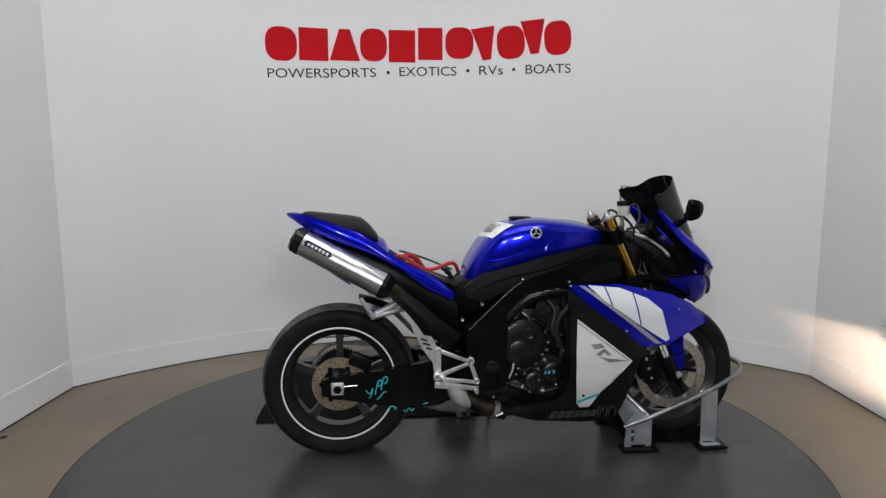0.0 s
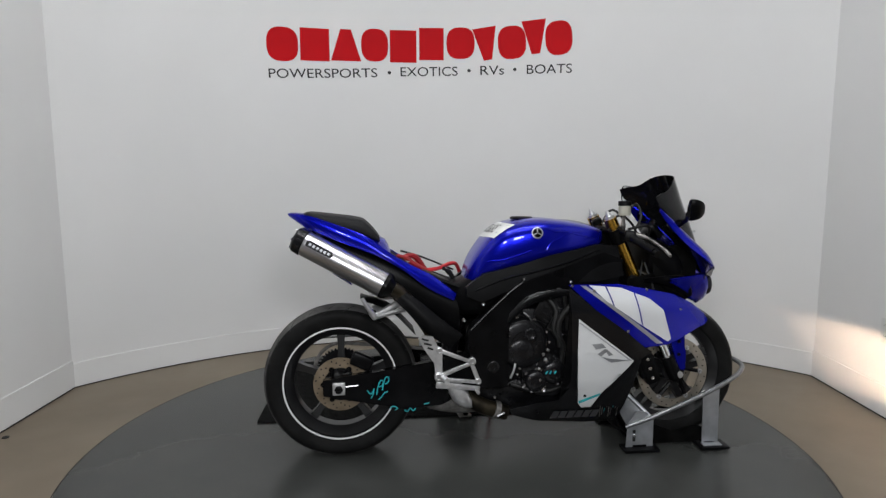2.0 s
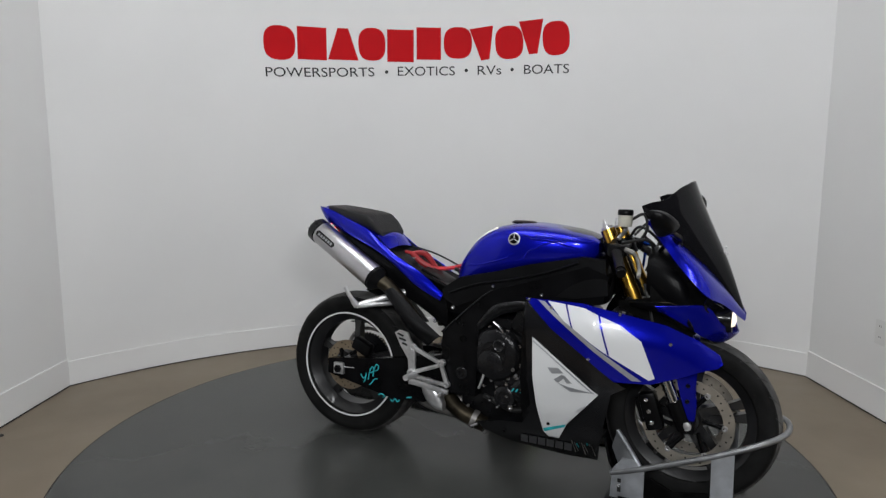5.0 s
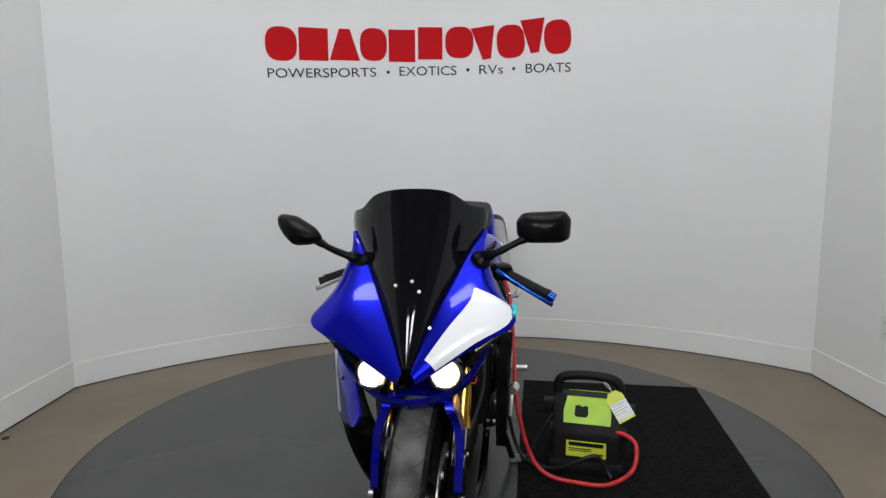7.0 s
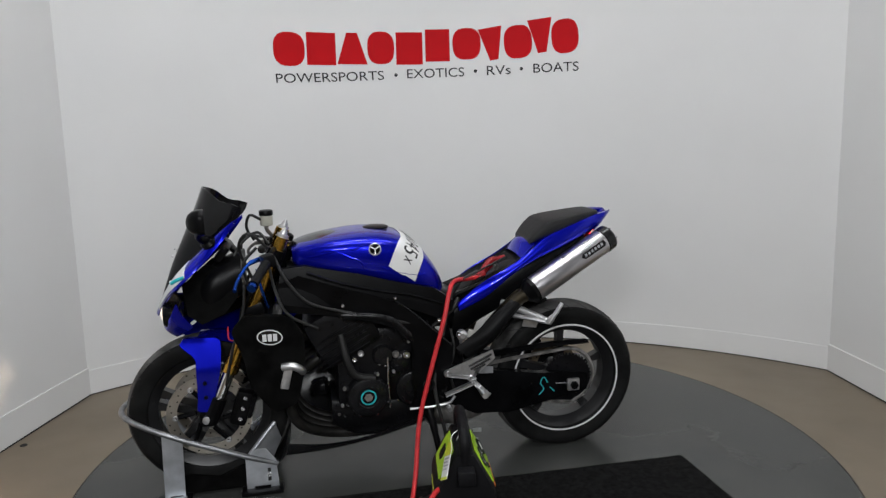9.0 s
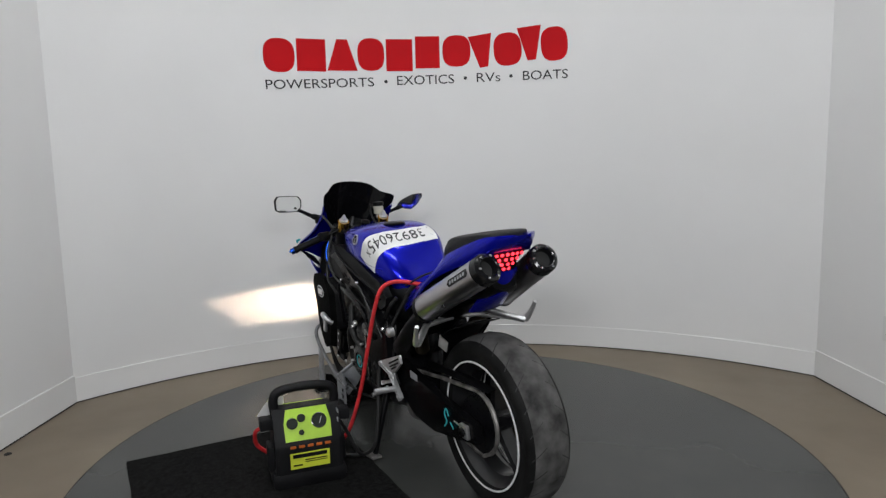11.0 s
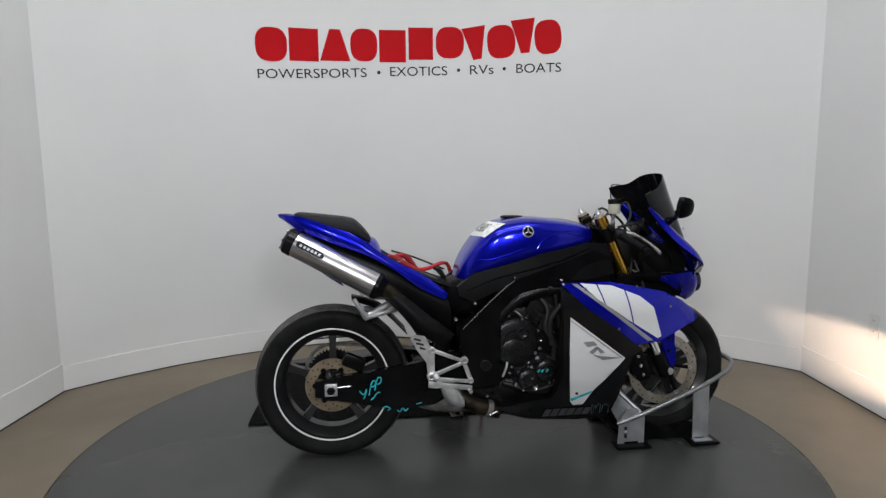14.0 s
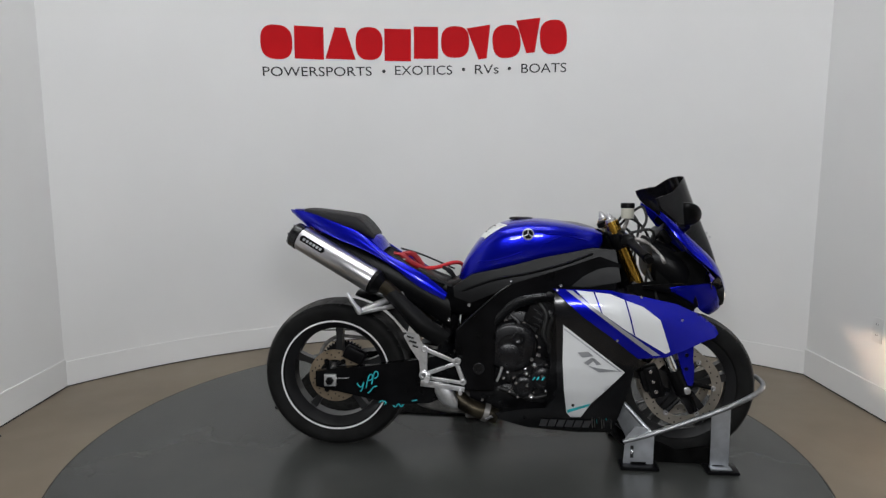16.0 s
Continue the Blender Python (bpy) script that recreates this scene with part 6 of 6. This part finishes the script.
def build_charger():
    """Jump-start pack: black case with sloped lime panels, dials, labels and a carry handle."""
    c = empty("jump_starter", "black and lime green portable jump starter on the mat", "jump starter")
    w = 0.128
    prof = [(-0.098, 0.0), (0.098, 0.0), (0.100, 0.03), (0.099, 0.155), (0.095, 0.172), (0.036, 0.282), (0.026, 0.292), (-0.026, 0.292), (-0.036, 0.282), (-0.095, 0.172), (-0.099, 0.155), (-0.100, 0.03)]
    rs = [[(x * k, y, z) for x, z in prof] for y, k in ((-w, 0.93), (-w + 0.012, 1.0), (w - 0.012, 1.0), (w, 0.93))]
    part("case", rings(bmesh.new(), rs), CASEB, c, "black moulded case", 25)
    part("base_skirt", block((0, 0, 0.030), (0.212, 0.285, 0.060), 0.02), CASEB, c, "black moulded foot")
    part("handle", tube([(0, -w + 0.014, 0.265), (0, -w + 0.010, 0.325), (0, -w + 0.035, 0.356), (0, 0, 0.366), (0, w - 0.035, 0.356), (0, w - 0.010, 0.325), (0, w - 0.014, 0.265)], 0.0185, 14, 30), CASEB, c, "thick black carry handle")
    for sd in (-1, 1):
        a, b = Vector((sd * 0.0945, 0, 0.174)), Vector((sd * 0.0365, 0, 0.282))
        d, nrm = (b - a), Vector((sd * 0.881, 0, 0.473))
        def face(u, v, lift=0.0):
            return a + d * v + Vector((0, u, 0)) + nrm * lift
        bm = bmesh.new()
        ring = [(-0.088, 0.06 if sd < 0 else 0.22), (0.088, 0.06 if sd < 0 else 0.22), (0.090, 0.6), (0.078, 1.06), (-0.078, 1.06), (-0.090, 0.6)]
        rings(bm, [[face(u, v, l) for u, v in ring] for l in (0.0, 0.004)])
        pan = part("control_panel", bm, LIME, c, "lime green sloped panel", smooth=False)
        if sd < 0:
            for u, v, r in ((-0.045, 0.60, 0.026), (0.022, 0.74, 0.014), (0.058, 0.60, 0.019), (0.026, 0.30, 0.009)):
                dial = part("dial", lathe([(r * 1.15, 0.0), (r * 1.15, 0.006), (r, 0.007), (r * 0.95, 0.005), (0, 0.005)], face(u, v, 0.003), nrm, 24), DIALM, c, "round dark dial")
            part("gauge_needle", tube([face(-0.045, 0.50, 0.0095), face(-0.055, 0.70, 0.0095)], 0.001, 5), PAPER, c)
            for k in range(5):
                p = Vector((-0.0995, -0.07 + 0.033 * k, 0.160))
                part("indicator", block(tuple(p), (0.004, 0.022, 0.010), 0.001), mat_orange, c, "small orange indicator")
        else:
            bm = flat([(-0.026, -0.014), (-0.018, -0.022), (0.018, -0.022), (0.026, -0.010), (0.024, 0.020), (0.012, 0.022), (0.004, 0.016), (-0.008, 0.024), (-0.024, 0.020)], 0.002)
            e = d.normalized()
            M = Matrix((Vector((0, 1, 0)), e, nrm)).transposed().to_4x4()
            M.translation = face(-0.022, 0.60, 0.004)
            bm.transform(M)
            part("socket_cover", bm, CASEB, c, "black socket cover", smooth=False)
        lab = part("product_label", block((sd * 0.1000, 0.0, 0.105), (0.003, 0.150, 0.062), 0), LABELY, c, "yellow product label", smooth=False)
        for zz, hh, y0, y1 in ((0.124, 0.015, -0.065, 0.065), (0.106, 0.004, -0.065, 0.02), (0.098, 0.003, -0.065, 0.02), (0.088, 0.006, 0.03, 0.065)):
            part("label_bar", block((sd * 0.1014, (y0 + y1) / 2, zz), (0.002, y1 - y0, hh), 0), CASEB, c, smooth=False)
    for sd in (-1, 1):
        part("clamp_holder", block((0.0, sd * (w + 0.022), 0.235), (0.055, 0.05, 0.045), 0.006), CASEB, c, "black clamp holder")
        part("side_socket", block((0.0, sd * (w + 0.008), 0.10), (0.08, 0.03, 0.10), 0.008), CASEB, c, "black side pocket")
    for k, (zz, hh) in enumerate(((0.30, 0.012), (0.255, 0.03), (0.21, 0.012))):
        part("warning_label", block((-0.060 + 0.012 * k - 0.004, -w + 0.010, zz - 0.03), (0.030, 0.004, hh), 0), PINGREY, c, smooth=False)
    return c


def build_tag():
    t = empty("hang_tag", "white and lime paper tag hanging from the handle", "tag")
    quad = flat([(-0.034, -0.058), (0.034, -0.058), (0.034, 0.036), (0.016, 0.058), (-0.016, 0.058), (-0.034, 0.036)], 0.0015)
    part("card", quad, PAPER, t, smooth=False)
    part("printed_band", flat([(-0.034, 0.016), (0.034, 0.016), (0.034, 0.036), (0.016, 0.058), (-0.016, 0.058), (-0.034, 0.036)], 0.0006, 0.0016), LABELY, t, "lime printed band", smooth=False)
    part("printed_band", flat([(-0.034, -0.058), (0.034, -0.058), (0.034, -0.050), (-0.034, -0.050)], 0.0006, 0.0016), LABELY, t, "lime printed band", smooth=False)
    for k in range(4):
        part("text_bar", flat([(-0.027, 0.005 - 0.011 * k), (0.022 - 0.008 * (k % 2), 0.005 - 0.011 * k), (0.022 - 0.008 * (k % 2), 0.009 - 0.011 * k), (-0.027, 0.009 - 0.011 * k)], 0.0006, 0.0016), PINGREY, t, smooth=False)
    part("string", tube([(0, 0.050, 0.001), (0.004, 0.085, -0.004), (-0.006, 0.105, -0.03), (0.0, 0.07, -0.02)], 0.0012, 5, 14), PAPER, t, "thin white string")
    return t


def build_cables():
    red = empty("red_jumper_cable", "thick red jumper cable clamped to the battery", "cable", "jumper cables")
    part("cable", tube([(-0.085, 0.085, 0.752), (-0.02, 0.120, 0.752), (0.050, 0.195, 0.762), (0.085, 0.250, 0.735), (0.112, 0.275, 0.64), (0.165, 0.288, 0.47), (0.222, 0.306, 0.27), (0.250, 0.355, 0.10), (0.275, 0.420, 0.030), (0.305, 0.530, 0.018), (0.325, 0.640, 0.026),
                        (0.325, 0.725, 0.085), (0.285, 0.742, 0.165), (0.250, 0.705, 0.190), (0.215, 0.660, 0.185)], 0.0085, 12, 110), REDRUB, red, "red rubber cable")
    for k, (dy, dz) in enumerate(((0.013, 0.010), (-0.013, -0.006))):
        part("clamp_jaw", tube([(-0.075, 0.085 + dy, 0.752), (-0.12, 0.070 + dy * 1.3, 0.792 + dz * 2.0), (-0.165, 0.055 + dy * 0.6, 0.815), (-0.195, 0.045, 0.822)], [0.012, 0.013, 0.012, 0.007], 8, 12), REDCLAMP, red, "red plastic clamp handle")
    part("clamp_pivot", tube([(-0.150, 0.040, 0.805), (-0.150, 0.080, 0.785)], 0.010, 10), ALUDARK, red, "steel clamp pivot")
    black = empty("black_jumper_cable", "black jumper cable from the pack to the motorcycle", "cable", "jumper cables")
    part("cable", tube([(0.055, 0.150, 0.700), (0.105, 0.205, 0.56), (0.150, 0.245, 0.38), (0.120, 0.270, 0.20), (0.105, 0.300, 0.07), (0.155, 0.350, 0.022), (0.225, 0.440, 0.030), (0.262, 0.520, 0.075), (0.268, 0.600, 0.110), (0.250, 0.640, 0.050), (0.262, 0.66, 0.020)], 0.0075, 10, 80), CABLE, black, "black rubber cable")
    part("cable_tail", tube([(0.105, 0.460, 0.235), (0.125, 0.415, 0.16), (0.115, 0.370, 0.06), (0.145, 0.330, 0.020)], 0.0075, 10, 24), CABLE, black, "black rubber cable")
    part("clamp_jaw", tube([(0.055, 0.150, 0.700), (0.030, 0.135, 0.735), (0.005, 0.120, 0.752)], [0.010, 0.012, 0.008], 8, 10), CABLE, black, "black plastic clamp handle")
    return red, black


def build_speck():
    ob = part("floor_speck", lathe([(0.016, 0.0), (0.014, 0.004), (0.006, 0.007), (0, 0.007)], (-1.950, 0.094, 0.0), (0, 0, 1), 9), SPECK)
    return tagged(ob, "small dark scrap lying on the concrete floor", "debris")


# ---------------------------------------------------------------- build
build_room()
for m_ in (Matrix.Translation((-2.016, 0.61, 0.40)) @ pose(0, 0, 0, 90, 0, 90), Matrix.Translation((2.079, 0.345, 0.408)) @ pose(0, 0, 0, 90, 0, -90)):
    outlet(m_)
build_sign()
turntable = build_turntable()
bike = build_bike()
chock = build_stand()
build_speck()
floor_mat = build_mat()
charger = build_charger()
tag = build_tag()
red_cable, black_cable = build_cables()
BIKE_AT = pose(0.273, 0.0197, 0.006, -2.94, 0, 0)


def motions():
    rides(turntable, pose(0, 0, 0))
    rides(bike, BIKE_AT)
    rides(chock, pose(0, 0, 0))
    rides(floor_mat, pose(0, 0, 0))
    rides(charger, pose(0.130, 0.582, 0.0105, 0, 0, -9))
    rides(tag, pose(0.205, 0.690, 0.285, 90, 0, 90) @ pose(0, 0, 0, -18, 6, 30))
    rides(red_cable, pose(0, 0, 0))
    rides(black_cable, pose(0, 0, 0))


motions()
